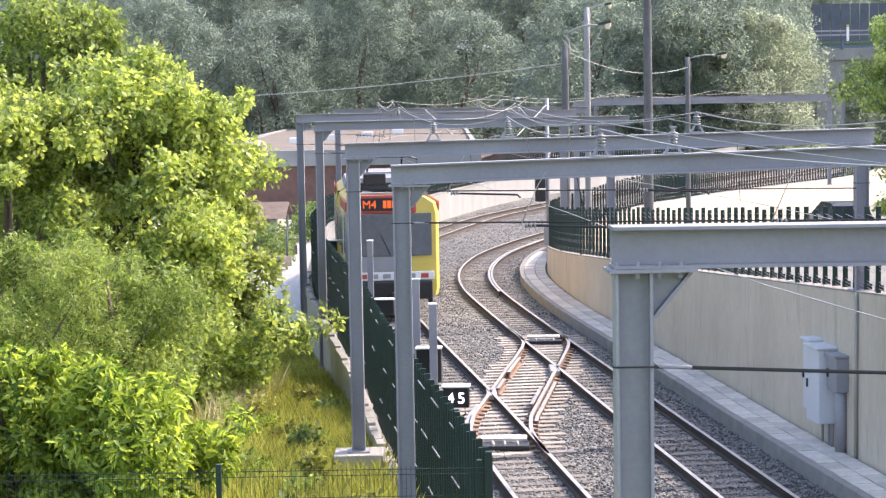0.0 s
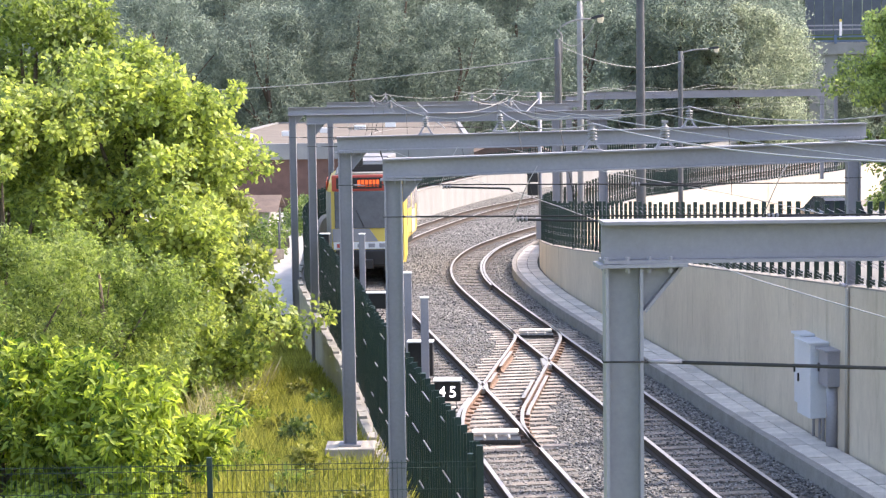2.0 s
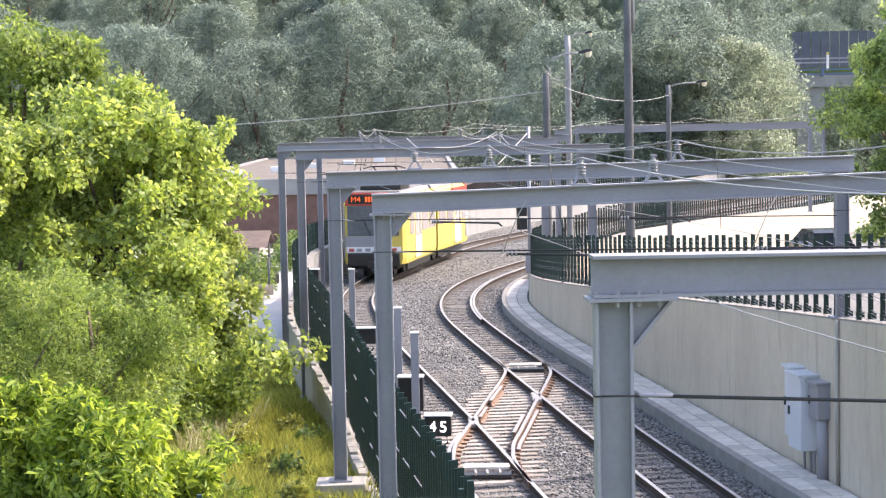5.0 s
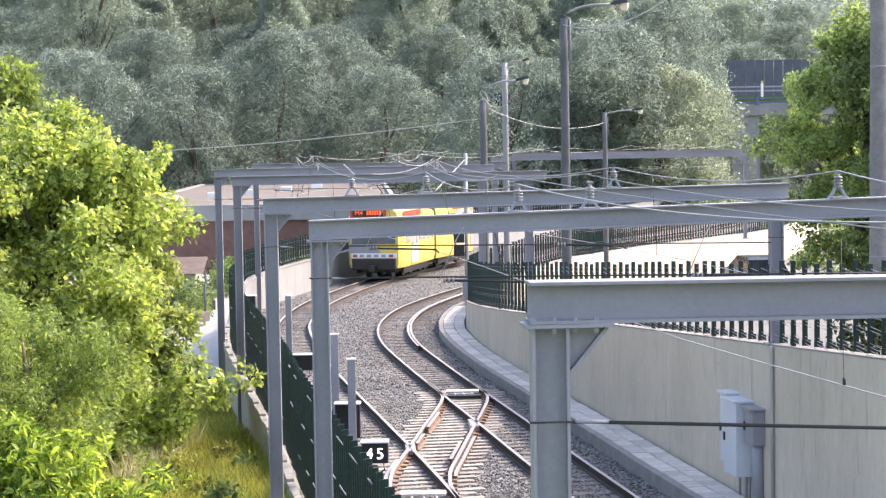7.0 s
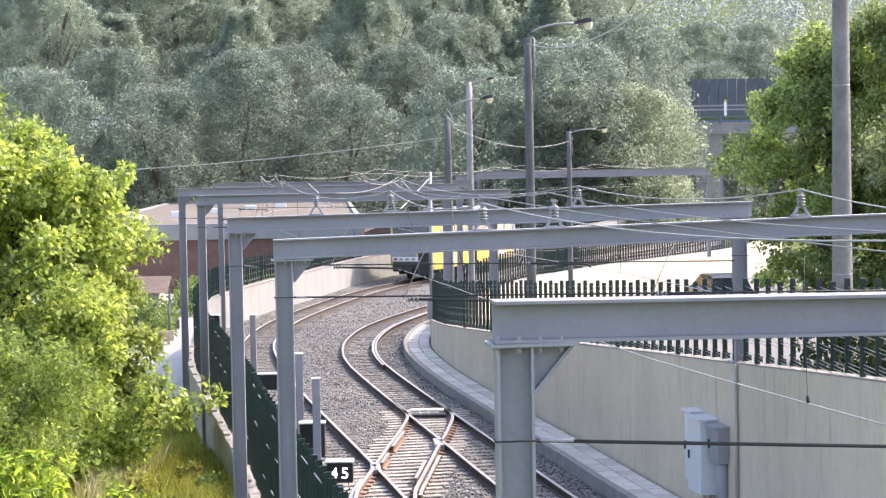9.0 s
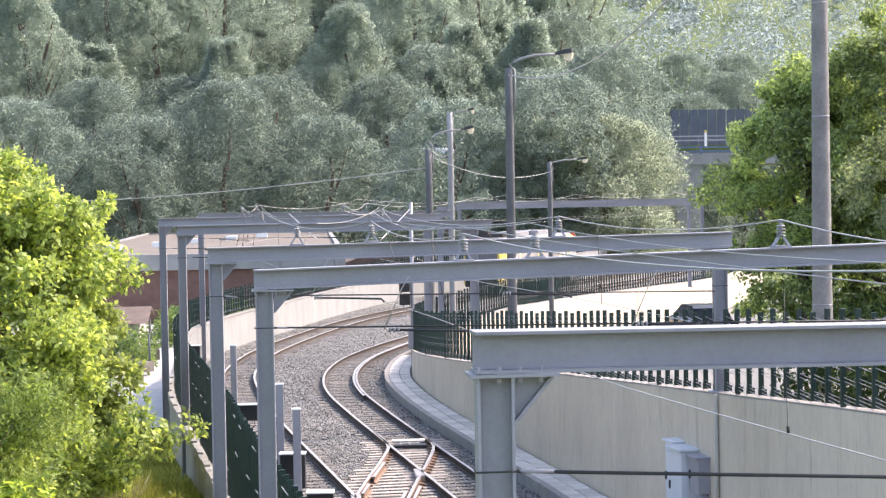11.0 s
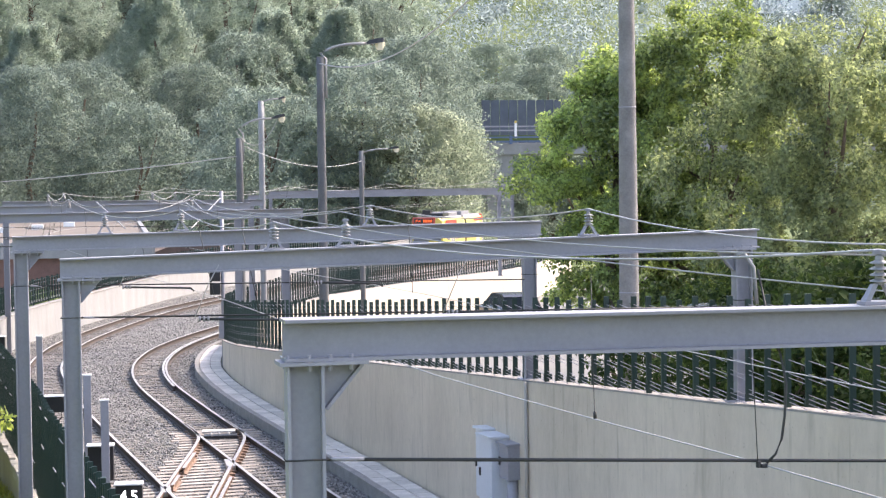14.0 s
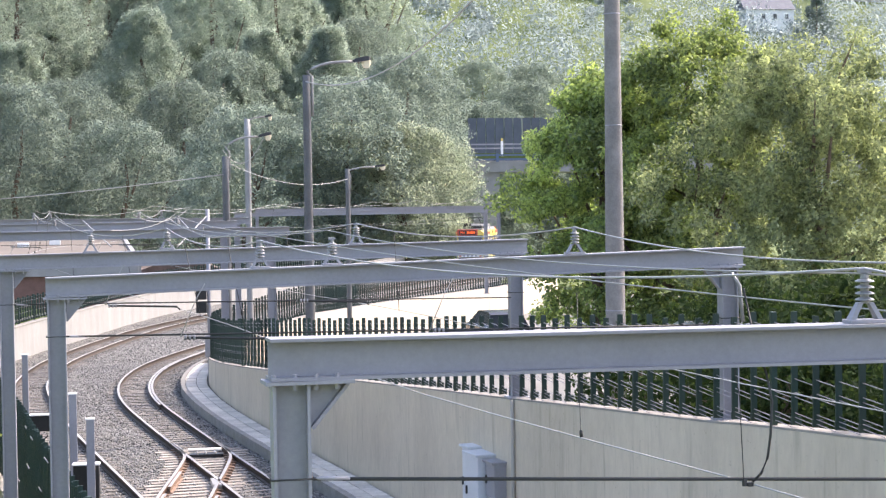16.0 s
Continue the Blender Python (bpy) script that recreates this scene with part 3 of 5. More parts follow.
box(bm, (0, 0, 0.5), (0.024, 0.078, 1.0))
box(bm, (0, -0.02, 0.035), (0.03, 0.13, 0.07))
SLAT = mesh_of("slat", bm, "green")


def fence(line, z0, height, spacing, label, post_every, name="fence", strips=False, rods=(0.06, 0.12, 0.18, 0.4, 0.62, 0.84), level=False):
    """Upright flat bars set across the line, with rails and posts."""
    th = thing(name, Matrix(), label, "fence", "green bar fences")
    n = len(line)
    s = np.r_[0, np.cumsum(np.linalg.norm(np.diff(line[:, :2], axis=0), axis=1))]
    zs = z0 if hasattr(z0, "__len__") else np.full(n, z0)
    at = lambda q: (np.interp(q, s, line[:, 0]), np.interp(q, s, line[:, 1]), np.interp(q, s, zs))
    qs = np.arange(0, s[-1], spacing)
    rest = bmesh.new()
    near = 0
    for q in qs:
        x, y, z = at(q)
        x2, y2, _ = at(q + 0.05)
        x1, y1, _ = at(q - 0.05)
        a = math.atan2(y2 - y1, x2 - x1)
        if near < 280:
            ob = part("slat", SLAT, "green", th)
            ob.matrix_local = pose(x, y, z + 0.05, 0, 0, math.degrees(a)) @ Matrix.Diagonal((1, 1, height - 0.05 + 0.05 * (near % 2), 1))
            near += 1
        else:
            c, sn = math.cos(a), math.sin(a)
            vs = []
            for (u, v, w) in ((-1, -1, 0), (1, -1, 0), (1, 1, 0), (-1, 1, 0), (-1, -1, 1), (1, -1, 1), (1, 1, 1), (-1, 1, 1)):
                u, v = u * 0.011, v * 0.031
                vs.append(rest.verts.new((x + c * u - sn * v, y + sn * u + c * v, z + 0.05 + w * (height - 0.05))))
            for f in ((0, 1, 5, 4), (1, 2, 6, 5), (2, 3, 7, 6), (3, 0, 4, 7), (4, 5, 6, 7)):
                rest.faces.new([vs[k] for k in f])
    if len(rest.verts):
        part("slats", rest, "green", th)["kind"] = "stuff"
    else:
        rest.free()
    for h in rods:
        b2 = bmesh.new()
        if level:
            for q in qs:
                a, b = at(q), at(q + spacing)
                z = (a[2] + b[2]) / 2 + height * h
                tube(b2, [(a[0], a[1], z - 0.022), (b[0], b[1], z + 0.022)], 0.0055, 4)
        else:
            tube(b2, [(p[0], p[1], z + height * h) for p, z in zip(line, zs)], 0.0065, 4)
        part("rod", b2, "steel", th, "thin bright rod")
    if strips:
        # Short pale bars added in place of sun glints on the rails.
        bright = bmesh.new()
        rt = random.Random(12)
        ln = side(line, -0.055)
        for h in (0.06, 0.3, 0.62, 0.93):
            for q in np.arange(0.2 + h, s[-1] - 1, 1.45):
                if rt.random() < 0.3:
                    continue
                q += rt.uniform(-0.25, 0.25)
                pa = [(np.interp(q + u, s, ln[:, 0]), np.interp(q + u, s, ln[:, 1]), np.interp(q, s, zs) + height * h) for u in (0, rt.uniform(0.35, 0.8))]
                tube(bright, pa, 0.012, 4)
        part("screen_lacing", bright, "steel", th, "bright dashes standing for glints on the fence rails")["kind"] = "stuff"
    for h in (() if level else (0.14, 0.97)):
        b2 = bmesh.new()
        tube(b2, [(p[0], p[1], z + height * h) for p, z in zip(line, zs)], 0.009, 5)
        part("rail", b2, "green", th)
    for q in np.arange(0, s[-1], post_every):
        x, y, z = at(q)
        b2 = bmesh.new()
        box(b2, (x, y, z + height / 2 + 0.02), (0.07, 0.07, height + 0.06), 0, 0.006)
        part("post", b2, "green", th)
    return th


fence(side(WALL, 0.08)[WALL[:, 1] > 12], side(WALL, 0.08)[WALL[:, 1] > 12][:, 2] + 0.01, 1.3, 0.48, "dark green flat-bar steel fence on the concrete wall", 3.84, rods=(0.04, 0.08, 0.12, 0.26, 0.3, 0.42, 0.85, 0.92), level=True)
fence(FENCE[FENCE[:, 1] < 64], -0.05, 2.1, 0.24, "tall dark green steel fence on a low wall", 2.5, strips=True)
fo2 = side(fo, -0.15)
fence(fo2, np.clip((fo[:, 1] - 61) * 0.25 - 0.05, -0.05, 1.12) + 0.08, 1.0, 0.4, "dark green steel fence on the outer curve wall", 2.5)

# stepped coping blocks outside the tall fence
bm = bmesh.new()
box(bm, (0, 0, 0.0), (0.46, 0.14, 0.24), 0, 0.015)
BLOCK = mesh_of("coping_block", bm, "pale_concrete")
cb = side(FENCE, -0.19)
cb = cb[(cb[:, 1] > 27) & (cb[:, 1] < 62)]
for i, p in enumerate(cb):
    ob = part("coping_block", BLOCK, "pale_concrete", wall_l)
    ob.matrix_local = pose(p[0], p[1], -0.06 + 0.05 * ((i // 2) % 2), 0, 0, math.degrees(heading(cb, i)))


# ---- trees ----
def leaf_cloud(rng, clumps, per, size, droop=0.3, spread=0.5, lie=1.0, broad=False, skin=0.0):
    """Many small folded leaves gathered in clumps; each clump is (centre, radius). A low lie lets the blades lie flat to the light; skin turns them to face out of their clump."""
    C = np.repeat(np.array([c for c, _ in clumps]), per, axis=0)
    R = np.repeat(np.array([r for _, r in clumps]), per)
    n = len(C)
    d = rng.normal(size=(n, 3))
    d /= np.linalg.norm(d, axis=1)[:, None]
    P = C + d * (R * rng.uniform(0.35, 1.0, n) ** 0.6)[:, None]
    u = rng.normal(size=(n, 3)) + d * 0.6
    u[:, 2] = u[:, 2] * min(1.0, lie + 0.2) - droop
    u -= d * (u * d).sum(1)[:, None] * skin
    u /= np.linalg.norm(u, axis=1)[:, None]
    w = np.cross(u, rng.normal(size=(n, 3)) * lie * (1 - 0.6 * skin) + np.array([0, 0, 1.0]) + d * (0.25 + 2.5 * skin))
    w /= np.linalg.norm(w, axis=1)[:, None] + 1e-9
    L = (size * rng.uniform(0.6, 1.4, n))[:, None]
    nrm = np.cross(u, w)
    rise = np.where(nrm[:, 2:] < 0, -1.0, 1.0)
    nrm = nrm * rise
    if broad:
        # six-sided blade: widest below the middle, folded along its rib, its tip hanging
        ring = [P]
        for q, k in ((0.22, 0.36), (0.62, 0.44)):
            ring.append(P + u * L * q + w * L * spread * k + nrm * L * 0.07)
        ring.append(P + u * L - nrm * L * 0.12)
        for q, k in ((0.62, 0.44), (0.22, 0.36)):
            ring.append(P + u * L * q - w * L * spread * k + nrm * L * 0.07)
        V = np.stack(ring, 1).reshape(-1, 3)
        k = np.arange(n) * 6
        F = np.concatenate([np.stack([k, k + a, k + a + 1], 1) for a in (1, 2, 3, 4)])
        return V, F
    a, b = P, P + u * L
    m = P + u * L * 0.5 - nrm * L * 0.08
    l, r = m + w * L * spread * 0.5 + nrm * L * 0.12, m - w * L * spread * 0.5 + nrm * L * 0.12
    V = np.stack([a, l, b, r], 1).reshape(-1, 3)
    k = np.arange(n) * 4
    F = np.concatenate([np.stack([k, k + 1, k + 2], 1), np.stack([k, k + 2, k + 3], 1)])
    return V, F


def leaves(name, V, F, material):
    me = bpy.data.meshes.new(name)
    me.vertices.add(len(V))
    me.vertices.foreach_set("co", V.ravel())
    me.loops.add(F.size)
    me.loops.foreach_set("vertex_index", F.ravel().astype(np.int32))
    me.polygons.add(len(F))
    me.polygons.foreach_set("loop_start", np.arange(0, F.size, 3, dtype=np.int32))
    me.update()
    me.materials.append(M[material])
    return me


def crown_clumps(rng, height, width, base, n, r, shape="round", lobes=0, core=0.25):
    """Clump centres over an uneven crown; with lobes they gather round boughs, with gaps between."""
    if lobes:
        boughs = [c for c, _ in crown_clumps(rng, height, width * 0.92, base, lobes, r, shape, 0, core)]
        out = []
        for k in range(n):
            c = boughs[k % lobes]
            d = rng.normal(size=3) * np.array((0.075, 0.075, 0.045)) * width
            out.append(((c[0] + d[0], c[1] + d[1], max(base * 0.6, c[2] + d[2] - 0.25 * math.hypot(d[0], d[1]))), r * rng.uniform(0.5, 1.25)))
        return out
    out = []
    while len(out) < n:
        h = rng.uniform(0, 1)
        if shape == "tall":
            prof = (0.55 + 0.45 * math.sin(math.pi * min(1, h * 1.05))) * (1 - 0.6 * max(0, h - 0.6) / 0.4)
        else:
            prof = math.sqrt(max(0.02, 1 - ((h - 0.42) / 0.6) ** 2))
        a = rng.uniform(0, 2 * math.pi)
        q = rng.uniform(core, 1.0) ** 0.5
        wave = 0.28 if core < 0.5 else 0.24
        bump = 1 + wave * math.sin(a * 3 + h * 9) + wave * 0.55 * math.sin(a * 7 - h * 13)
        x, y = math.cos(a) * q * prof * width / 2 * bump, math.sin(a) * q * prof * width / 2 * bump
        out.append(((x, y, base + h * (height - base)), r * rng.uniform(0.6, 1.35)))
    return out


def tree_mesh(seed, height, width, base, clumps, per, leaf, r, shape="round", limbs=9, lobes=0, spread=0.5, lie=1.0, broad=False, skin=0.0, core=0.25):
    rng = np.random.default_rng(seed)
    cl = crown_clumps(rng, height, width, base, clumps, r, shape, lobes, core)
    bm = bmesh.new()
    tr = height * 0.018 + 0.03
    bend = [(0.02 * height * math.sin(k * 1.3 + seed), 0.02 * height * math.cos(k * 1.7 + seed), height * 0.85 * k / 6) for k in range(7)]
    tube(bm, bend, [tr * (1.25 - k * 0.17) for k in range(7)], 8)
    for c, _ in [cl[int(i)] for i in np.linspace(0, len(cl) - 1, limbs)]:
        k = min(5, max(1, int(c[2] / height * 5)))
        s = Vector(bend[k])
        e = Vector(c)
        mid = s.lerp(e, 0.5) + Vector((0, 0, -0.04 * height))
        tube(bm, [s, mid, e], [tr * 0.45, tr * 0.3, tr * 0.08], 6)
    return bm, leaf_cloud(rng, cl, per, leaf, 0.45 if lobes else 0.3, spread, lie, broad, skin)


def plant(name, seed, m, label, category, material, height, width, base, clumps, per, leaf, r, shape="round", group="", limbs=9, lobes=0, spread=0.5, lie=1.0, broad=False, skin=0.0, core=0.25):
    bm, (V, F) = tree_mesh(seed, height, width, base, clumps, per, leaf, r, shape, limbs, lobes, spread, lie, broad, skin, core)
    th = thing(name, m, label, category, group)
    part("trunk", bm, "bark", th)
    part("crown", leaves("crown", V, F, material), material, th)
    return th


# near trees beside the left-hand fence
plant("tree", 11, pose(-6.55, 40, -1.6), "bright lime-green broadleaf tree beside the tracks", "tree", "leaf_lime", 8.2, 4.9, 0.8, 820, 105, 0.14, 0.34, limbs=24, lobes=95, spread=0.6, lie=0.75)
plant("tree", 18, pose(-5.45, 42.5, -1.8), "bright lime-green young tree against the fence wall", "tree", "leaf_lime", 5.3, 2.7, 0.0, 480, 95, 0.135, 0.3, limbs=12, lobes=55, spread=0.6, lie=0.75)
plant("tree", 12, pose(-9.2, 38.5, -1.6), "lime-green broadleaf tree, lower and dense", "tree", "leaf_lime", 7.9, 5.8, 0.6, 680, 100, 0.14, 0.36, lobes=80, spread=0.6, lie=0.75)
plant("tree", 13, pose(-11.5, 52, -2.0), "taller mid-green tree behind the bright one", "tree", "leaf_fern", 10.6, 6.6, 2.0, 420, 100, 0.17, 0.6, limbs=12, lobes=50, spread=0.6, lie=0.75)
plant("shrub", 14, pose(-6.2, 33, -1.0), "mid-green shrub with feathery leaves below the bright tree", "shrub", "leaf_fern", 4.3, 4.2, 0.1, 330, 125, 0.1, 0.32, lobes=50, spread=0.3, lie=0.5)
plant("shrub", 15, pose(-7.6, 31, -1.0), "mid-green shrub with fine leaves", "shrub", "leaf_fern", 4.4, 4.0, 0.1, 330, 125, 0.1, 0.32, lobes=50, spread=0.3, lie=0.5)
plant("shrub", 19, pose(-6.6, 41.0, -1.6), "mid-green shrub under the bright trees", "shrub", "leaf_fern", 4.4, 4.2, 0.0, 320, 90, 0.12, 0.36, lobes=60, spread=0.4, lie=0.5)
plant("bush", 16, pose(-4.55, 24.5, -0.4), "glossy yellow-green laurel bush", "bush", "leaf_laurel", 2.55, 2.9, 0.0, 300, 62, 0.135, 0.24, lobes=60, spread=0.4, lie=1.0, broad=True)
plant("bush", 17, pose(-6.3, 25.5, -0.4), "glossy yellow-green laurel bush", "bush", "leaf_laurel", 2.8, 3.0, 0.0, 300, 62, 0.135, 0.24, lobes=60, spread=0.4, lie=1.0, broad=True)

# shrubs behind the right-hand fence, their leaf colour darkened for tree shade
for i, (x, y) in enumerate(((11.0, 24), (12.3, 27), (13.6, 31), (15.2, 34.5), (17, 38), (14.6, 40), (19, 43), (17.5, 48), (21, 50), (16, 30), (13.5, 22), (19.5, 36))):
    plant("shrub", 120 + i, pose(x, y, lot_z(x, y) - 0.2), "shrub behind the fence, tree shade put into its green", "shrub", "leaf_shaded", 1.7 + 0.3 * (i % 3), 3.6, 0.0, 110, 55, 0.14, 0.45, "round", "shrubs behind the fence", 5)

for i in range(10):
    y = 13.5 + i * 1.6
    x = np.interp(y, WALL[:60, 1], WALL[:60, 0]) + 1.9 + 0.4 * (i % 3)
    plant("shrub", 140 + i, pose(x, y, lot_z(x, y) - 0.3), "hedge shrub behind the fence, tree shade put into its green", "shrub", "leaf_shaded", 1.4 + 0.25 * (i % 2), 2.5, 0.0, 80, 60, 0.1, 0.3, "round", "shrubs behind the fence", 4)

# trees by the car park
plant("tree", 21, pose(19.2, 68, 0.2), "broad mid-green tree behind the car park", "tree", "leaf_park", 10.3, 5.9, 0.6, 620, 120, 0.165, 0.5, limbs=14, lobes=80, spread=0.6, lie=0.8, skin=0.45)
plant("tree", 22, pose(22.3, 66, 0.3), "tall mid-green tree behind the car park", "tree", "leaf_park", 12.6, 7.2, 0.8, 660, 120, 0.165, 0.5, limbs=14, lobes=90, spread=0.6, lie=0.8, skin=0.45)
plant("tree", 23, pose(23.4, 57, 0.8), "grey-green willow with a rounded dense crown", "tree", "leaf_silver", 9.9, 8.8, 0.2, 1000, 100, 0.15, 0.42, limbs=14, lobes=170, lie=0.8, skin=0.4)

# the wood behind: a few kinds, then copies
kinds = []
for i, (nm, mt, h, w, b, sh) in enumerate((("poplar", "leaf_poplar_hazed", 30, 15, 3, "tall"), ("poplar", "leaf_poplar_hazed", 25, 12, 2, "tall"), ("tree", "leaf_wood_hazed", 19, 14, 1, "round"), ("tree", "leaf_willow", 15, 12, 0.5, "round"), ("tree", "leaf_wood_hazed", 22, 13, 1, "round"), ("poplar", "leaf_poplar_hazed", 33, 18, 2, "tall"))):
    kinds.append(plant(nm, 40 + i, pose(-400 - 30 * i, 240, -3), ("tall poplar in the wood, haze put into its grey-green" if nm == "poplar" else "round tree in the wood edge, haze put into its grey-green"), "tree", mt, h, w, b, (1900 if sh == "tall" else 1200), (54 if sh == "tall" else 50), 0.2, (0.6 if sh == "tall" else 0.7), sh, "trees of the wood", 8, 0, 0.65, 0.8, skin=0.7, core=0.5))
rw = random.Random(5)
spots = []
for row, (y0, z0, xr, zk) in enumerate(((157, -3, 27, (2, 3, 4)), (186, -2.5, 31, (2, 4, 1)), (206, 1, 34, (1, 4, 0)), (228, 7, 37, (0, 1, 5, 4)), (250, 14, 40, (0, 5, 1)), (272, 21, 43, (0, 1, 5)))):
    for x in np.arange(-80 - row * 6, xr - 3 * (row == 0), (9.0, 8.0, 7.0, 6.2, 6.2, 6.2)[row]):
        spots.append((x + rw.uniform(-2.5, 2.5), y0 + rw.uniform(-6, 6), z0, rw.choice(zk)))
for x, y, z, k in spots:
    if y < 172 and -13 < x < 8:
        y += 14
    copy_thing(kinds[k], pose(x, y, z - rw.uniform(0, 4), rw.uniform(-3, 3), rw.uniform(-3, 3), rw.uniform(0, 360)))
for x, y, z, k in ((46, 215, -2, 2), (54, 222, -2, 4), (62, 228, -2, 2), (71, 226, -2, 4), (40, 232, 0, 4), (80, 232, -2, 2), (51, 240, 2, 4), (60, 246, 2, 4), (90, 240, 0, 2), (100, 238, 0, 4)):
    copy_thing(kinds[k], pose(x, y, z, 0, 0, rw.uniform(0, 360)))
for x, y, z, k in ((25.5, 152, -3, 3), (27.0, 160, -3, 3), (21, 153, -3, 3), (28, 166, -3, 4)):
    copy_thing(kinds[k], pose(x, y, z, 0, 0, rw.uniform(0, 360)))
for k, th in enumerate(kinds):
    th.matrix_world = pose(-95 - 9 * k, 230, -2)

# woods on the far slope: clumps of foliage all over it
rng = np.random.default_rng(9)
cl = []
for _ in range(1700):
    y = 300 + 330 * rng.uniform(0, 1) ** 1.3
    x = rng.uniform(-0.02, 0.5) * y
    r = rng.uniform(3.5, 7.5)
    if any(abs(x - hx) < w and hy - 45 < y < hy + 8 for hx, hy, w in ((166, 440, 13), (79, 450, 14), (126, 455, 11))):
        r *= 0.35
    cl.append(((x, y, hill(x, y) + r * rng.uniform(0.4, 1.5)), r))
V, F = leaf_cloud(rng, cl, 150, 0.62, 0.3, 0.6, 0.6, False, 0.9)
tagged(part("far_wood", leaves("far_wood", V, F, "leaf_far_hazed"), "leaf_far_hazed"), "green woods on the far slope, haze put into their pale colour", "wood", kind="stuff")


# ---- poles and street lamps ----
def tall_pole(name, x, y, z0, z1, r0, r1, material, label):
    th = thing(name, pose(x, y, z0), label, "street lamp" if name == "street_lamp" else "pole")
    bm = bmesh.new()
    n = 8
    tube(bm, [(0, 0, (z1 - z0) * k / n) for k in range(n + 1)], [r0 + (r1 - r0) * k / n for k in range(n + 1)], 12)
    part("shaft", bm, material, th)
    return th


def lamp_arm(th, h, dx, dy, dz, s=1.0):
    """A curved bracket with a long lamp head at its end; h is the bracket's foot on the pole."""
    bm = bmesh.new()
    pts = []
    for k in range(9):
        u = k / 8
        pts.append((dx * max(0, u - 0.12) / 0.88 * 0.72, dy * max(0, u - 0.12) / 0.88 * 0.72, h + dz * (1 - (1 - u) ** 3) * 0.85))
    tube(bm, [(0.14 * s, 0, h - 1.0 * s), (0.14 * s, 0, h)] + pts[1:], 0.035 * s, 8)
    part("arm", bm, "greypole", th)
    a = math.atan2(dy, dx)
    c, e = Vector(pts[-1]), Vector((dx, dy, h + dz))
    bm = bmesh.new()
    prof = [(-0.09, -0.02), (-0.08, 0.06), (0.08, 0.06), (0.09, -0.02)]
    ring = []
    for u, w in ((0, 0.5), (0.15, 0.9), (0.6, 1.15), (0.9, 1.0), (1.0, 0.6)):
        p = c.lerp(e, u)
        ring.append([p + Vector((-math.sin(a) * q * w * s * 1.3, math.cos(a) * q * w * s * 1.3, v * w * s * 1.3)) for q, v in prof])
    loft(bm, ring, cap=True)
    head = part("lamp_head", bm, "black", th, "dark lamp housing")
    bm = bmesh.new()
    ring = []
    for u, w in ((0.5, 0.4), (0.62, 1.0), (0.9, 1.15), (1.02, 0.5)):
        p = c.lerp(e, u) + Vector((0, 0, -0.03 * s))
        ring.append([p + Vector((-math.sin(a) * q * w * s, math.cos(a) * q * w * s, v * s)) for q, v in ((-0.09, 0.0), (-0.06, -0.17 * w), (0.06, -0.17 * w), (0.09, 0.0))])
    loft(bm, ring, cap=True)
    part("bowl", bm, "lampglass", head, "clear amber-tinted lamp bowl")


M["lampglass"] = plain("lamp_bowl", (0.75, 0.68, 0.5), 0.2)
big = tall_pole("utility_pole", 9.6, 33, 1.9, 14.5, 0.205, 0.115, "big_pole", "weathered concrete utility pole behind the fence")
for h in (1.9, 5.4, 7.5):
    bm = bmesh.new()
    tube(bm, [(0.2 * math.cos(a) * (1 - h * 0.035), 0.2 * math.sin(a) * (1 - h * 0.035), h) for a in np.linspace(0, 2 * math.pi, 13)], 0.012, 5)
    part("strap", bm, "steel", big)
l1 = tall_pole("street_lamp", 6.54, 57, 0.0, 9.9, 0.165, 0.12, "pole", "dark concrete street lamp post with a curved arm")
lamp_arm(l1, 9.85, 2.05, 0.0, 0.55, 1.25)
l2 = tall_pole("street_lamp", 4.5, 65, -0.2, 7.55, 0.15, 0.12, "pole", "dark concrete street lamp post with a looped cable")
lamp_arm(l2, 7.9, 1.65, 0.0, 0.64, 1.0)
l3 = tall_pole("street_lamp", 5.7, 70, -0.2, 9.1, 0.13, 0.11, "greypole", "pale grey street lamp post")
lamp_arm(l3, 9.1, 0.95, 0.0, 0.32, 0.8)
l4 = tall_pole("street_lamp", 10.94, 80, -0.3, 7.3, 0.12, 0.1, "pole", "slim grey street lamp post")
lamp_arm(l4, 7.4, 1.7, 0.0, 0.32, 0.9)


def cable(name, a, b, sag, r, material, label, n=24):
    bm = bmesh.new()
    A, B = Vector(a), Vector(b)
    tube(bm, [A.lerp(B, k / n) - Vector((0, 0, sag * 4 * (k / n) * (1 - k / n))) for k in range(n + 1)], r, 5)
    return tagged(part(name, bm, material), label, "cable", "overhead cables")


cable("cable", (6.5, 56.8, 9.68), (9.6, 33, 13.2), 1.7, 0.02, "wire", "pale cable slung between two poles")
cable("cable", (4.4, 64.9, 6.9), (-22, 98, 6.05), 0.55, 0.02, "wire", "pale cable running off from a lamp post")
cable("cable", (4.5, 64.9, 7.35), (10.94, 79.9, 6.85), 0.5, 0.014, "wire", "pale cable slung between lamp posts")
cable("cable", (4.4, 64.9, 7.78), (5.9, 65, 8.25), 0.7, 0.014, "wire", "pale cable looped below a lamp")
cable("cable", (9.6, 33, 12.0), (24, 8, 11.0), 0.8, 0.022, "wire", "pale cable running off from the utility pole")


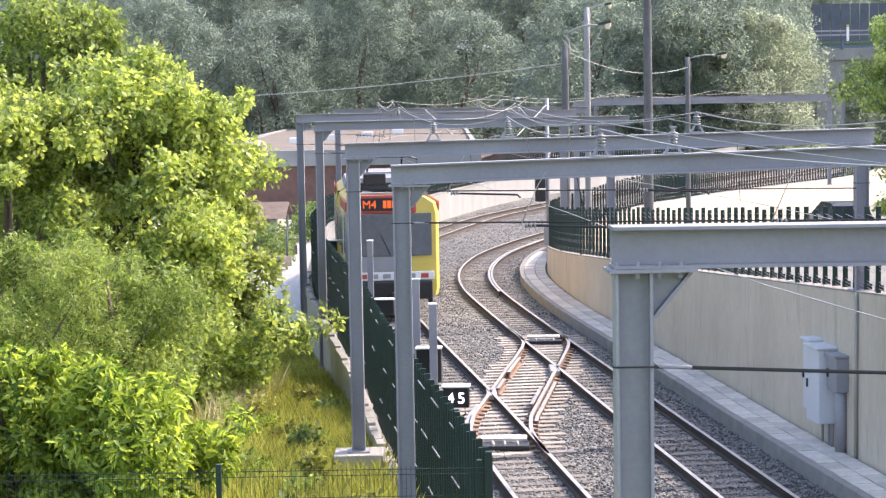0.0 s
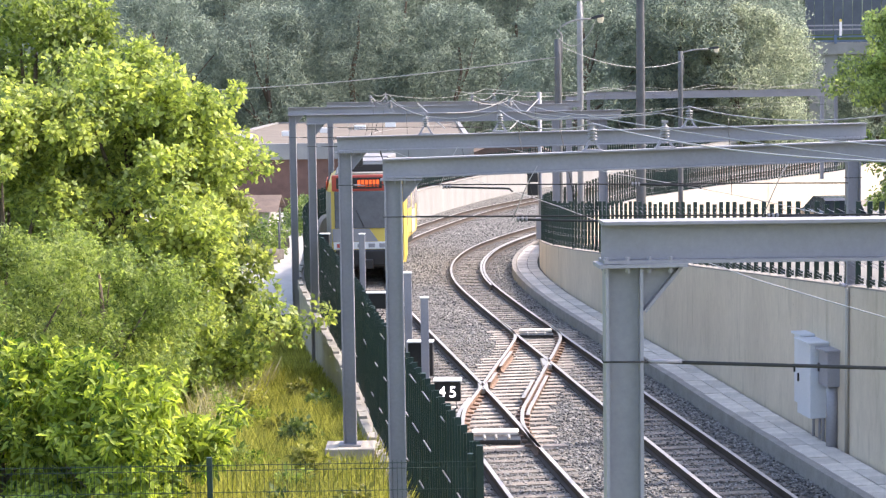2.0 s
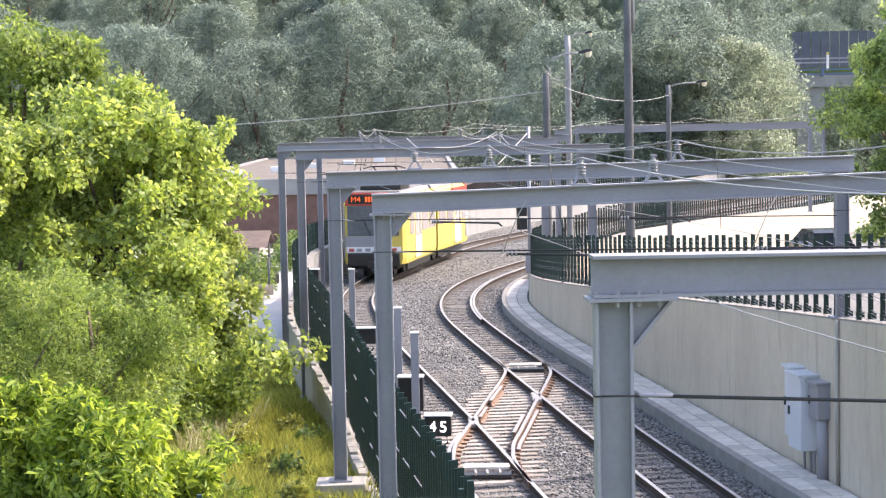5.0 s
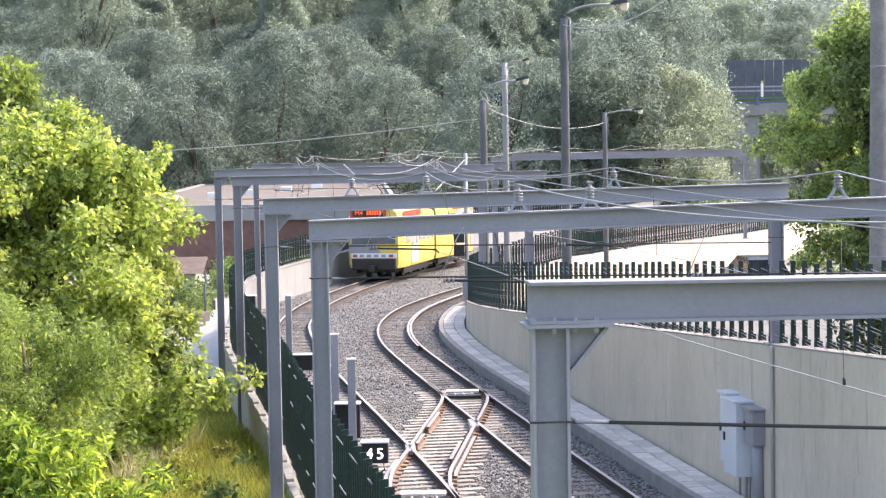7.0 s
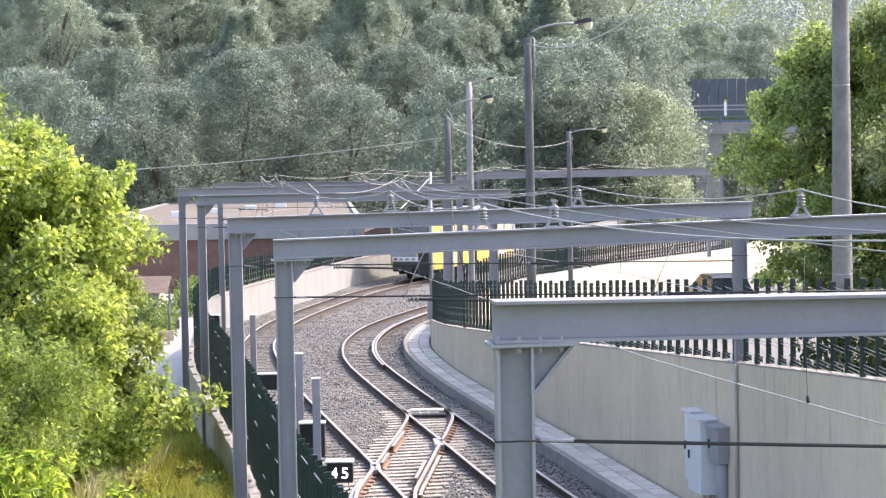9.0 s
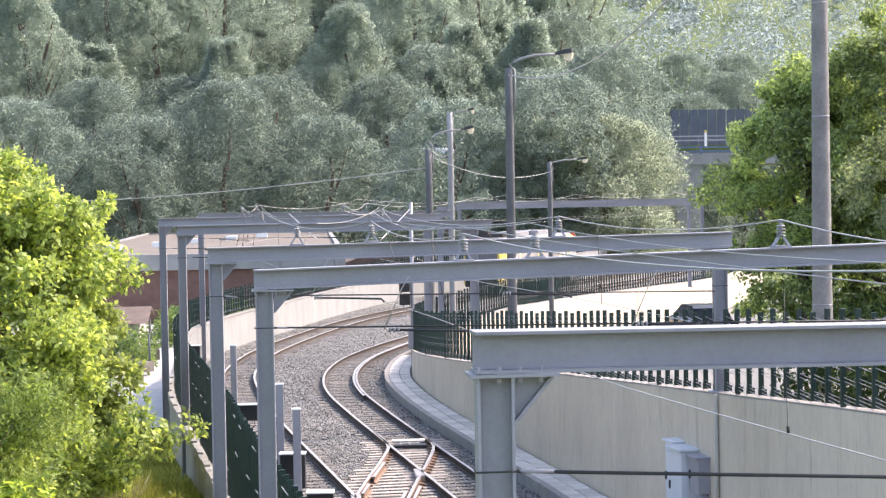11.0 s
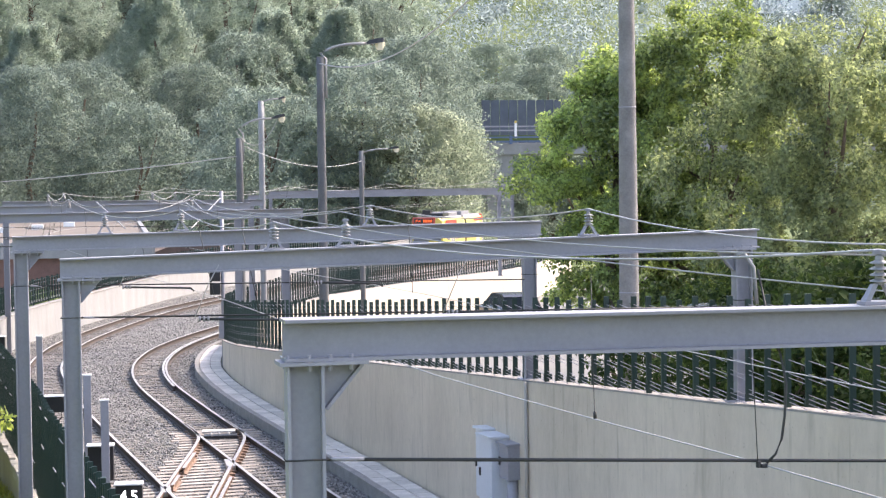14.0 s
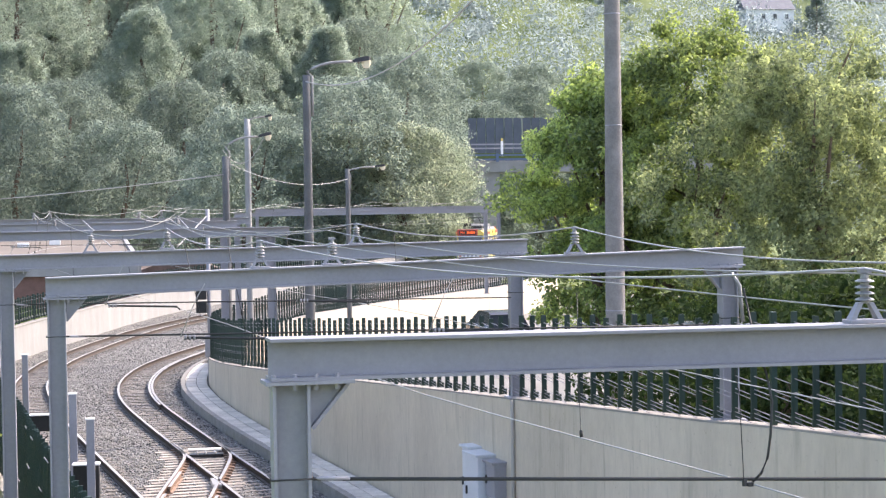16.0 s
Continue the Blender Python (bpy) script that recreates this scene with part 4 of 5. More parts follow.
# ---- overhead line: insulators on the beams, wires above both tracks ----
def insulator(x, y, z, s=1.0):
    th = thing("insulator", pose(x, y, z), "grey ribbed insulator standing on a gantry beam", "insulator", "beam insulators")
    bm = bmesh.new()
    box(bm, (0, 0, 0.015), (0.3, 0.16, 0.03), 0, 0.004)
    for k in (-1, 1):
        loft(bm, [[(k * 0.11 - 0.02, -0.05, 0.03), (k * 0.11 + 0.02, -0.05, 0.03), (k * 0.11 + 0.02, 0.05, 0.03), (k * 0.11 - 0.02, 0.05, 0.03)], [(k * 0.04 - 0.02, -0.03, 0.17), (k * 0.04 + 0.02, -0.03, 0.17), (k * 0.04 + 0.02, 0.03, 0.17), (k * 0.04 - 0.02, 0.03, 0.17)]], cap=True)
    part("bracket", bm, "steel", th)
    bm = bmesh.new()
    prof = [(0.03, 0.16)]
    for k in range(4):
        h = 0.18 + k * 0.05
        prof += [(0.034, h), (0.075, h + 0.008), (0.07, h + 0.018), (0.034, h + 0.032)]
    prof += [(0.03, 0.4), (0.012, 0.42)]
    loft(bm, [[(r * math.cos(a), r * math.sin(a), h) for a in np.linspace(0, 2 * math.pi, 13)[:-1]] for r, h in prof], cap=True)
    part("ribbed_rod", bm, "porcelain", th)
    bm = bmesh.new()
    box(bm, (0, 0, 0.43), (0.1, 0.05, 0.04), 0, 0.005)
    part("clamp", bm, "steel", th)
    th.scale = (0.8, 0.8, 0.74)
    return th


SUPPORT_L = [(4.57, 10.28, 5.2), (1.89, 21.5, 5.18), (1.05, 28.5, 5.24), (-1.1, 47, 5.27), (-1.9, 55.5, 5.36), (-1.75, 68, 5.32)]
SUPPORT_R = [(6.4, 10.5, 5.24), (5.75, 21.5, 5.275), (4.03, 28.5, 5.265), (2.0, 47, 5.27), (1.2, 55.5, 5.36), (2.3, 68, 5.32)]
for x, y, z in SUPPORT_L + SUPPORT_R + [(2.75, 21.5, 5.2), (-0.12, 28.5, 5.215)]:
    if x != 6.4:
        insulator(x, y, z)


def overhead(line, sup, label):
    th = thing("overhead_line", Matrix(), label, "overhead line", "overhead lines")
    pts = [Vector((np.interp(-3, line[:8, 1], line[:8, 0]), -3, 5.7))] + [Vector((x, y, z + 0.33)) for x, y, z in sup] + [Vector((line[k][0], line[k][1], 5.75)) for k in range(0, len(line), 75) if line[k][1] > 80]
    bm = bmesh.new()
    run = []
    for a, b in zip(pts, pts[1:]):
        n = 14
        sag = 0.009 * (b - a).length + 0.1
        run += [a.lerp(b, k / n) - Vector((0, 0, sag * 4 * (k / n) * (1 - k / n))) for k in range(n)]
    tube(bm, run + [pts[-1]], 0.009, 5)
    part("messenger_wire", bm, "wire", th)
    bm = bmesh.new()
    tube(bm, [(p[0] + (0.28 * min(1, max(0, (16 - p[1]) / 6)) if line is LEFT else 0), p[1], 4.27 + 0.03 * math.sin(p[1] * 0.3)) for p in line[::6]], 0.0055, 5)
    part("contact_wire", bm, "wire", th)
    for r in run[4::7]:
        if r.y < 20.5:
            continue
        i = int(np.argmin((line[:, 0] - r.x) ** 2 + (line[:, 1] - r.y) ** 2))
        if math.hypot(line[i][0] - r.x, line[i][1] - r.y) > 0.4:
            continue
        bm = bmesh.new()
        tube(bm, [r, (line[i][0], line[i][1], 4.28)], 0.005, 4)
        mid = r.lerp(Vector((line[i][0], line[i][1], 4.28)), 0.8)
        tube(bm, [mid, mid + Vector((0, 0, 0.07))], [0.018, 0.018], 6)
        part("dropper", bm, "darkwire", th)
    return th


overhead(LEFT, SUPPORT_L, "pale overhead wires above the outer tram track")
overhead(RIGHT, SUPPORT_R, "pale overhead wires above the inner tram track")
# cross-span wires and steady arms below the beams
for lx, ly, rx, ry in ((1.05, 10.1, 9.0, 10.5), (-0.49, 21.5, 7.72, 21.5), (-1.4, 28.5, 6.62, 28.5), (-3.16, 47, 4.4, 47), (-4.31, 55.5, 3.75, 55.5), (-3.86, 68, 5.1, 68)):
    sp = cable("span_wire", (lx + 0.11, ly - 0.1, 4.44), (rx - 0.1, ry - 0.1, 4.04 if ly < 12 else 4.36), 0.0, 0.011, "darkwire", "dark insulated span wire tied between gantry columns", 4)
    for x in (lx + 0.12,):
        bm = bmesh.new()
        tube(bm, [(x, ly - 0.1, 4.44), (x + 0.05, ly - 0.1, 4.44), (x + 0.09, ly - 0.1, 4.438), (x + 0.2, ly - 0.1, 4.434)], [0.008, 0.013, 0.013, 0.009], 8)
        part("turnbuckle", bm, "steel", sp)
    for line in (LEFT, RIGHT) if ly > 12 else ():
        i = int(np.argmin(abs(line[:230, 1] - ly)))
        cx = line[i][0]
        th = thing("steady_arm", pose(cx, ly - 0.12, 4.3), "dark steady arm holding the contact wire", "steady arm", "steady arms")
        bm = bmesh.new()
        tube(bm, [(-0.05, 0, 0.0), (-0.1, 0, 0.05), (-1.15, 0, 0.09)], 0.017, 6)
        part("rod", bm, "darkwire", th)
        bm = bmesh.new()
        for k in range(3):
            tube(bm, [(-1.15 + k * 0.05, 0, 0.09), (-1.12 + k * 0.05, 0, 0.09)], [0.032, 0.032], 8)
        part("rib_insulator", bm, "porcelain", th)
        bm = bmesh.new()
        tube(bm, [(-1.2, 0, 0.09), (-1.0, 0, 0.55), (-0.9, 0, 0.72)], 0.006, 4)
        part("stay", bm, "wire", th)
# two white stays crossing over the fourth portal, and thin feeders
for a, b in (((3.24, 55.5, 5.51), (1.97, 47, 4.79)), ((-0.46, 55.5, 5.43), (0.3, 46, 4.87))):
    cable("stay_cable", a, b, 0.0, 0.017, "wire", "thick pale stay crossing below the feeder cables", 4)
for a, b, sag in (((2.42, 55.5, 5.47), (2.25, 28.8, 5.5), 0.3), ((1.04, 55.5, 5.58), (3.22, 68, 5.62), 0.3), ((1.83, 47, 5.5), (2.3, 30, 5.4), 0.15)):
    cable("feeder_cable", a, b, sag, 0.011, "wire", "pale feeder cable sagging between portals", 16)
for a, b in (((0.2, 28.5, 5.55), (1.95, 47, 5.65)),  ((-1.1, 47, 5.7), (-0.12, 28.5, 5.65)), ((2.7, 21.5, 5.62), (4.57, 10.3, 5.5)), ((1.05, 28.5, 5.66), (2.7, 21.5, 5.62)), ((4.57, 10.3, 5.5), (8.3, -2, 5.5)), ((1.85, 21.5, 5.6), (7.0, 8, 5.1)), ((-1.9, 55.5, 5.8), (-1.75, 68, 5.7)), ((0.6, 55.5, 5.8), (3.4, 68, 5.75))):
    cable("feeder_cable", a, b, 0.12, 0.0065, "wire", "pale feeder cable between portals", 12)
# hanging cable loop from the second portal's right column
bm = bmesh.new()
tube(bm, [(3.86, 10.45, 5.42), (3.89, 10.4, 5.2), (3.91, 10.2, 4.91), (3.91, 10.12, 4.76), (3.9, 10.12, 4.57), (3.88, 10.12, 4.43), (3.84, 10.12, 4.34), (3.785, 10.12, 4.29)], 0.008, 6)
box(bm, (3.77, 10.12, 4.275), (0.04, 0.025, 0.025), 0.2, 0.005)
box(bm, (3.735, 10.12, 4.285), (0.025, 0.025, 0.04), 0.2, 0.005)
tube(bm, [(3.71, 10.3, 5.15), (3.715, 10.14, 4.8), (3.73, 10.12, 4.3)], 0.003, 5)
tagged(part("cable_loop", bm, "darkwire"), "black cable looping down to the contact wire", "cable")
bm = bmesh.new()
tube(bm, [(3.36, 12.49, 5.3), (3.365, 12.49, 4.7), (3.377, 12.49, 4.32), (3.378, 12.49, 4.31), (3.38, 12.49, 4.265)], [0.003, 0.003, 0.003, 0.013, 0.013], 6)
tagged(part("dropper", bm, "darkwire"), "thin dark dropper wire with a clamp", "dropper wire")
bm = bmesh.new()
tube(bm, [(7.6, 21.38, 5.0), (7.7, 21.35, 5.02), (7.8, 21.3, 4.85), (7.84, 21.3, 4.4)], 0.025, 6)
tagged(part("conduit", bm, "porcelain"), "grey bent conduit on a gantry column", "conduit")

# ---- signals, posts and cabinets along the left-hand fence ----
def grey_post(x, y, z, w=0.14):
    th = thing("post", pose(x, y, -0.13), "square galvanised steel post by the fence", "post", "steel posts by the fence")
    bm = bmesh.new()
    box(bm, (0, 0, z / 2), (w, w, z), 0, 0.01)
    part("tube", bm, "steel", th)
    bm = bmesh.new()
    box(bm, (0, 0, z + 0.012), (w + 0.02, w + 0.02, 0.024), 0, 0.005)
    part("cap", bm, "white", th)


for x, y, z in ((-0.2, 31.3, 2.42), (-0.52, 33.6, 2.62), (-1.72, 42.5, 2.63)):
    grey_post(x, y, z)


def signal_box(x, y, z, w, h, label, name="signal_box"):
    th = thing(name, pose(x, y, z, 0, 0, -4), label, "signal", "trackside signals")
    bm = bmesh.new()
    box(bm, (0, 0, 0), (w, 0.22, h), 0, 0.02)
    part("case", bm, "black", th)
    bm = bmesh.new()
    box(bm, (0, -0.02, h / 2 + 0.014), (w + 0.03, 0.3, 0.025), 0, 0.006)
    part("hood", bm, "white", th)
    bm = bmesh.new()
    tube(bm, [(w * 0.3, 0.02, -h / 2), (w * 0.34, 0.03, -h / 2 - 0.12), (w * 0.1, 0.05, -h / 2 - 0.2), (-w * 0.3, 0.1, -h / 2 - 0.22)], 0.014, 6)
    part("lead", bm, "darkwire", th)
    bm = bmesh.new()
    tube(bm, [(-w * 0.5, 0.08, -0.05), (-w * 0.5 - 0.2, 0.1, -0.05), (-w * 0.5 - 0.2, 0.1, -z - 0.1)], 0.025, 6)
    part("bracket", bm, "steel", th)
    return th


sign = signal_box(0.17, 28.6, 1.12, 0.42, 0.33, "black speed indicator showing a lit white 45", "speed_indicator")
for k, ch in enumerate("45"):
    cu = bpy.data.curves.new("digit", "FONT")
    cu.body, cu.size, cu.extrude, cu.offset, cu.align_x = ch, 0.25, 0.004, 0.0, "CENTER"
    tmp = bpy.data.objects.new("tmp", cu)
    me = bpy.data.meshes.new_from_object(tmp)
    bpy.data.objects.remove(tmp)
    me.materials.clear()
    me.materials.append(M["led_white"])
    ob = part("digit", me, "led_white", sign, "lit white numeral")
    ob.matrix_local = pose(-0.085 + 0.17 * k, -0.117, -0.09, 90, 0, 0)
signal_box(-0.28, 31.75, 1.16, 0.44, 0.6, "black trackside signal case with a white hood")
signal_box(-1.3, 39.5, 1.28, 0.42, 0.34, "black trackside signal case with a white hood")
signal_box(-3.3, 53.0, 1.5, 0.4, 0.32, "black trackside signal case with a white hood")

mast = thing("signal_mast", pose(3.3, 58.6, 0.0), "galvanised signal mast with two black lamp boxes", "signal")
bm = bmesh.new()
tube(bm, [(0.15, 0, 0), (0.15, 0, 5.7)], 0.065, 10)
part("shaft", bm, "steel", mast)
bm = bmesh.new()
box(bm, (0.15, -0.02, 1.3), (0.3, 0.3, 0.7), 0, 0.02)
part("junction_box", bm, "steel", mast)
for z in (2.98, 2.55):
    bm = bmesh.new()
    box(bm, (-0.1, -0.05, z), (0.34, 0.22, 0.36), 0, 0.02)
    part("lamp_box", bm, "black", mast)

cab = thing("cabinet", pose(6.19, 29.3, 0.27, 0, 0, -82), "pale grey electrical cabinets fixed on the concrete wall", "electrical cabinet")
for k, (u, w, z0, z1, dp) in enumerate(((-0.72, 0.42, 0.3, 1.46, 0.22), (-0.12, 0.62, 0.2, 1.42, 0.34), (0.5, 0.42, 0.8, 1.36, 0.24))):
    bm = bmesh.new()
    box(bm, (u, -dp / 2 + 0.2, (z0 + z1) / 2), (w, dp, z1 - z0), 0, 0.012)
    box(bm, (u, -dp / 2 + 0.18, z1 + 0.02), (w + 0.06, dp + 0.06, 0.04), 0, 0.01)
    c = part("case", bm, "steel" if k == 2 else "cabinet", cab, "bare steel case" if k == 2 else "")
    bm = bmesh.new()
    box(bm, (u - w * 0.36, -dp + 0.185, (z0 + z1) / 2), (0.03, 0.03, 0.14), 0, 0.005)
    part("handle", bm, "black", c)
for u in (-0.3, 0.0, 0.15, 0.55):
    bm = bmesh.new()
    tube(bm, [(u, 0.1, -0.2), (u, 0.1, 0.9 if u > 0.5 else 0.3)], 0.025 if u < 0.5 else 0.1, 8)
    part("conduit", bm, "steel", cab)
bm = bmesh.new()
tube(bm, [(6.47, 28.2, 0.06), (6.47, 28.2, 2.72)], 0.03, 8)
tagged(part("conduit", bm, "pale_concrete"), "grey conduit up the concrete wall", "conduit")

# ---- welded mesh fence across the bank ----
mesh_fence = thing("mesh_fence", Matrix(), "thin dark welded-mesh fence in front of the bushes", "fence")
bm = bmesh.new()
for x in np.arange(-8.5, 0.45, 0.05):
    tube(bm, [(x, 19.4, -0.2), (x, 19.4, 1.93)], 0.0028, 3, False)
for z in (1.9, 1.84, 1.6, 1.4, 1.2, 1.0):
    tube(bm, [(-8.5, 19.4, z), (0.45, 19.4, z)], 0.004, 4, False)
part("mesh_panel", bm, "green", mesh_fence)["kind"] = "stuff"
for x in (-7.5, -5.0, -2.5, 0.35):
    bm = bmesh.new()
    box(bm, (x, 19.45, 0.88), (0.06, 0.06, 2.2), 0, 0.006)
    part("post", bm, "green", mesh_fence)

# ---- buildings ----
hall = thing("building", Matrix(), "long flat-roofed brick hall with a pale fascia and gravel roof", "building")
x0, x1, y0, y1, zr = -13.2, 2.0, 96.0, 154.0, 2.92
bm = bmesh.new()
box(bm, ((x0 + x1) / 2, (y0 + y1) / 2, -0.5), (x1 - x0 - 0.2, y1 - y0 - 0.2, 6.2))
part("wall", bm, "brick", hall)
bm = bmesh.new()
for (cx, cy, sx, sy) in (((x0 + x1) / 2, y0, x1 - x0, 0.3), ((x0 + x1) / 2, y1, x1 - x0, 0.3), (x0, (y0 + y1) / 2, 0.3, y1 - y0 - 0.4), (x1, (y0 + y1) / 2, 0.3, y1 - y0 - 0.4)):
    box(bm, (cx, cy, zr - 0.35), (sx, sy, 0.85), 0, 0.02)
part("fascia", bm, "greypole", hall)
bm = bmesh.new()
box(bm, ((x0 + x1) / 2, (y0 + y1) / 2, zr - 0.2), (x1 - x0 - 0.32, y1 - y0 - 0.32, 0.3))
part("roof", bm, "gravel_roof", hall)
for k in range(5):
    bm = bmesh.new()
    box(bm, (x0 + 2 + k * 2.0, 108 + (k * 37) % 30, zr + 0.1), (0.8, 0.8, 0.35), 0, 0.03)
    part("roof_light", bm, "white", hall)
annex = thing("building", Matrix(), "low salmon-brick annex with a tiled roof", "building")
bm = bmesh.new()
box(bm, (5.0, 122, -0.7), (5.0, 12, 4.4))
part("wall", bm, "brick", annex)
bm = bmesh.new()
loft(bm, [[(2.2, y, 1.5), (5.0, y, 2.5), (7.8, y, 1.5)] for y in (115.6, 128.4)], cap=True)
part("roof", bm, "tile", annex)
shed = thing("shed", Matrix(), "low shed with a brown tiled roof beyond the fence", "shed")
bm = bmesh.new()
box(bm, (-9.2, 78, -0.3), (4.4, 3.4, 2.0))
part("wall", bm, "pale_concrete", shed)
bm = bmesh.new()
loft(bm, [[(x, 76.0, 0.75), (x, 78.0, 1.35), (x, 80, 0.75), (x, 78, 1.25)] for x in (-11.8, -6.6)], cap=True)
part("roof", bm, "tile", shed)
bm = bmesh.new()
loft(bm, [[(-16, 60, -1.6), (-4.6, 60, -1.6)], [(-16, 76, -0.9), (-4.4, 76, -0.9)], [(-16, 95, -0.6), (-3.2, 95, -0.6)]], closed=False)
tagged(part("pavement_yard", bm, "pave_white"), "pale sunlit paved yard", "yard", kind="structure")
ry = random.Random(8)
for k in range(9):
    bm = bmesh.new()
    x, y = -6.2 - ry.uniform(0, 2.4), 70 + ry.uniform(0, 9)
    z = -1.0 + (y - 70) * 0.03
    if k % 3 == 0:
        tube(bm, [(x, y, z), (x, y, z + 1.5)], 0.05, 6)
        tagged(part("bollard", bm, "pole"), "short weathered post in the yard", "post")
    else:
        box(bm, (x, y, z + 0.22), (0.7, 0.5, 0.42), ry.uniform(0, 1), 0.04)
        tagged(part("crate", bm, "wood"), "brown wooden crate in the yard", "crate")

# road bridge at the far right
bridge = thing("road_bridge", Matrix(), "grey concrete road bridge with blue railings", "bridge")
bm = bmesh.new()
box(bm, (84, 172, 8.75), (104, 9, 1.1), 0, 0.05)
part("deck", bm, "greypole", bridge)
bm = bmesh.new()
box(bm, (36.2, 172, 2.6), (2.6, 8.4, 11.3), 0, 0.05)
part("abutment", bm, "greypole", bridge)
M["blue"] = mat("blue_paint", (0.06, 0.1, 0.18), (0.1, 0.15, 0.25), 0.5, 0, 2, 20, 0.05, 0.002, 0.05)
for z in (9.45, 9.85):
    bm = bmesh.new()
    box(bm, (62, 167.4, z), (60, 0.06, 0.16))
    part("rail", bm, "blue", bridge)
for z in (10.75, 11.15):
    bm = bmesh.new()
    box(bm, (62, 176.8, z), (70, 0.06, 0.14))
    part("guard_rail", bm, "steel", bridge)
for k in range(16):
    bm = bmesh.new()
    box(bm, (33.6 + k * 3.6, 167.4, 9.6), (0.25, 0.2, 0.8))
    part("post", bm, "blue", bridge)
bm = bmesh.new()
box(bm, (62, 177.5, 10.0), (70, 1.5, 0.5))
part("verge", bm, "grass", bridge)
mk = thing("marker_post", pose(39.6, 176, 10.0), "white marker post with a yellow top", "marker post")
bm = bmesh.new()
box(bm, (0, 0, 0.7), (0.22, 0.22, 1.5), 0, 0.03)
part("body", bm, "white", mk)
bm = bmesh.new()
box(bm, (0, 0, 1.58), (0.2, 0.2, 0.25), 0, 0.03)
part("top", bm, "yellow", mk)
M["dark_panel"] = mat("dark_panel", (0.07, 0.082, 0.105), (0.11, 0.125, 0.155), 0.7, 0, 1, 15, 0.1, 0.01, 0.05)
barrier = thing("noise_barrier", Matrix(), "dark ribbed noise barrier behind the bridge", "noise barrier")
for k in range(34):
    bm = bmesh.new()
    box(bm, (39.5 + k * 1.0, 190 + 0.06 * (k % 2), 12.0), (0.9, 0.12, 4.7))
    part("panel", bm, "dark_panel", barrier)

# houses on the far slope
def house(x, y, w, d, h, wall, label):
    z = hill(x, y)
    th = thing("house", pose(x, y, z), label, "house")
    bm = bmesh.new()
    box(bm, (0, 0, h / 2 - 1), (w, d, h + 2))
    part("wall", bm, wall, th)
    bm = bmesh.new()
    loft(bm, [[(u, -d / 2 - 0.4, h), (u, 0, h + d * 0.42), (u, d / 2 + 0.4, h)] for u in (-w / 2 - 0.4, w / 2 + 0.4)], cap=True)
    part("roof", bm, "dark_panel", th)
    for k in range(int(w // 3)):
        bm = bmesh.new()
        box(bm, (-w / 2 + 1.6 + k * 3, -d / 2 - 0.02, h * 0.6), (1.2, 0.12, 1.5))
        win = part("window", bm, "white", th)
        bm = bmesh.new()
        box(bm, (-w / 2 + 1.6 + k * 3, -d / 2 - 0.09, h * 0.6), (0.9, 0.04, 1.2))
        part("pane", bm, "glass", win)


house(163.5, 428, 12.5, 8, 4.2, "white", "white-walled house on the hazy slope")
house(72, 450, 11, 9, 10, "house_wall", "dark brick house on the hazy slope")
house(86, 452, 9, 9, 6, "house_wall", "dark brick house on the hazy slope")
house(126, 455, 14, 9, 6, "house_wall", "brick house on the hazy slope")
house(205, 470, 18, 9, 6, "house_wall", "brick house on the hazy slope")


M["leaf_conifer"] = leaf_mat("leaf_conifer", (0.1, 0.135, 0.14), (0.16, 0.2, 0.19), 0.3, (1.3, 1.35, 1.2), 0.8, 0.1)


def conifer(m, height, width, label):
    rng = np.random.default_rng(230)
    th = thing("conifer", m, label, "tree")
    bm = bmesh.new()
    tube(bm, [(0, 0, 0), (0, 0, height * 0.6), (0, 0, height)], [0.3, 0.18, 0.04], 8)
    part("trunk", bm, "bark", th)
    cl = []
    for k in range(190):
        h = rng.uniform(0.06, 1.0) ** 0.9
        a, q = rng.uniform(0, 2 * math.pi), rng.uniform(0.3, 1.0)
        r = (1 - h) ** 0.8 * width / 2 * q * (1 + 0.25 * math.sin(h * 40))
        cl.append(((math.cos(a) * r, math.sin(a) * r, h * height - 0.2 * r), 0.75))
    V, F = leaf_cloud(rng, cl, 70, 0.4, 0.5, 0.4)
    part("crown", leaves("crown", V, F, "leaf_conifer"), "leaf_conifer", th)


conifer(pose(165, 398, hill(165, 398)), 51.5 - hill(165, 398), 21, "dark blue-green conifer beside the white house")


# ---- cars ----
M["car_white"] = mat("car_white", (0.72, 0.72, 0.72), (0.8, 0.8, 0.8), 0.2, 0, 1, 20, 0.01, 0.001, 0.02)
M["car_dark"] = mat("car_dark", (0.015, 0.016, 0.02), (0.03, 0.031, 0.035), 0.2, 0, 1, 20, 0.01, 0.001, 0.02)
M["car_grey"] = mat("car_grey", (0.25, 0.26, 0.27), (0.32, 0.33, 0.34), 0.25, 0.4, 1, 20, 0.01, 0.001, 0.02)
M["tyre"] = mat("tyre", (0.012, 0.012, 0.012), (0.03, 0.03, 0.03), 0.8, 0, 4, 40, 0.1, 0.002, 0.05)


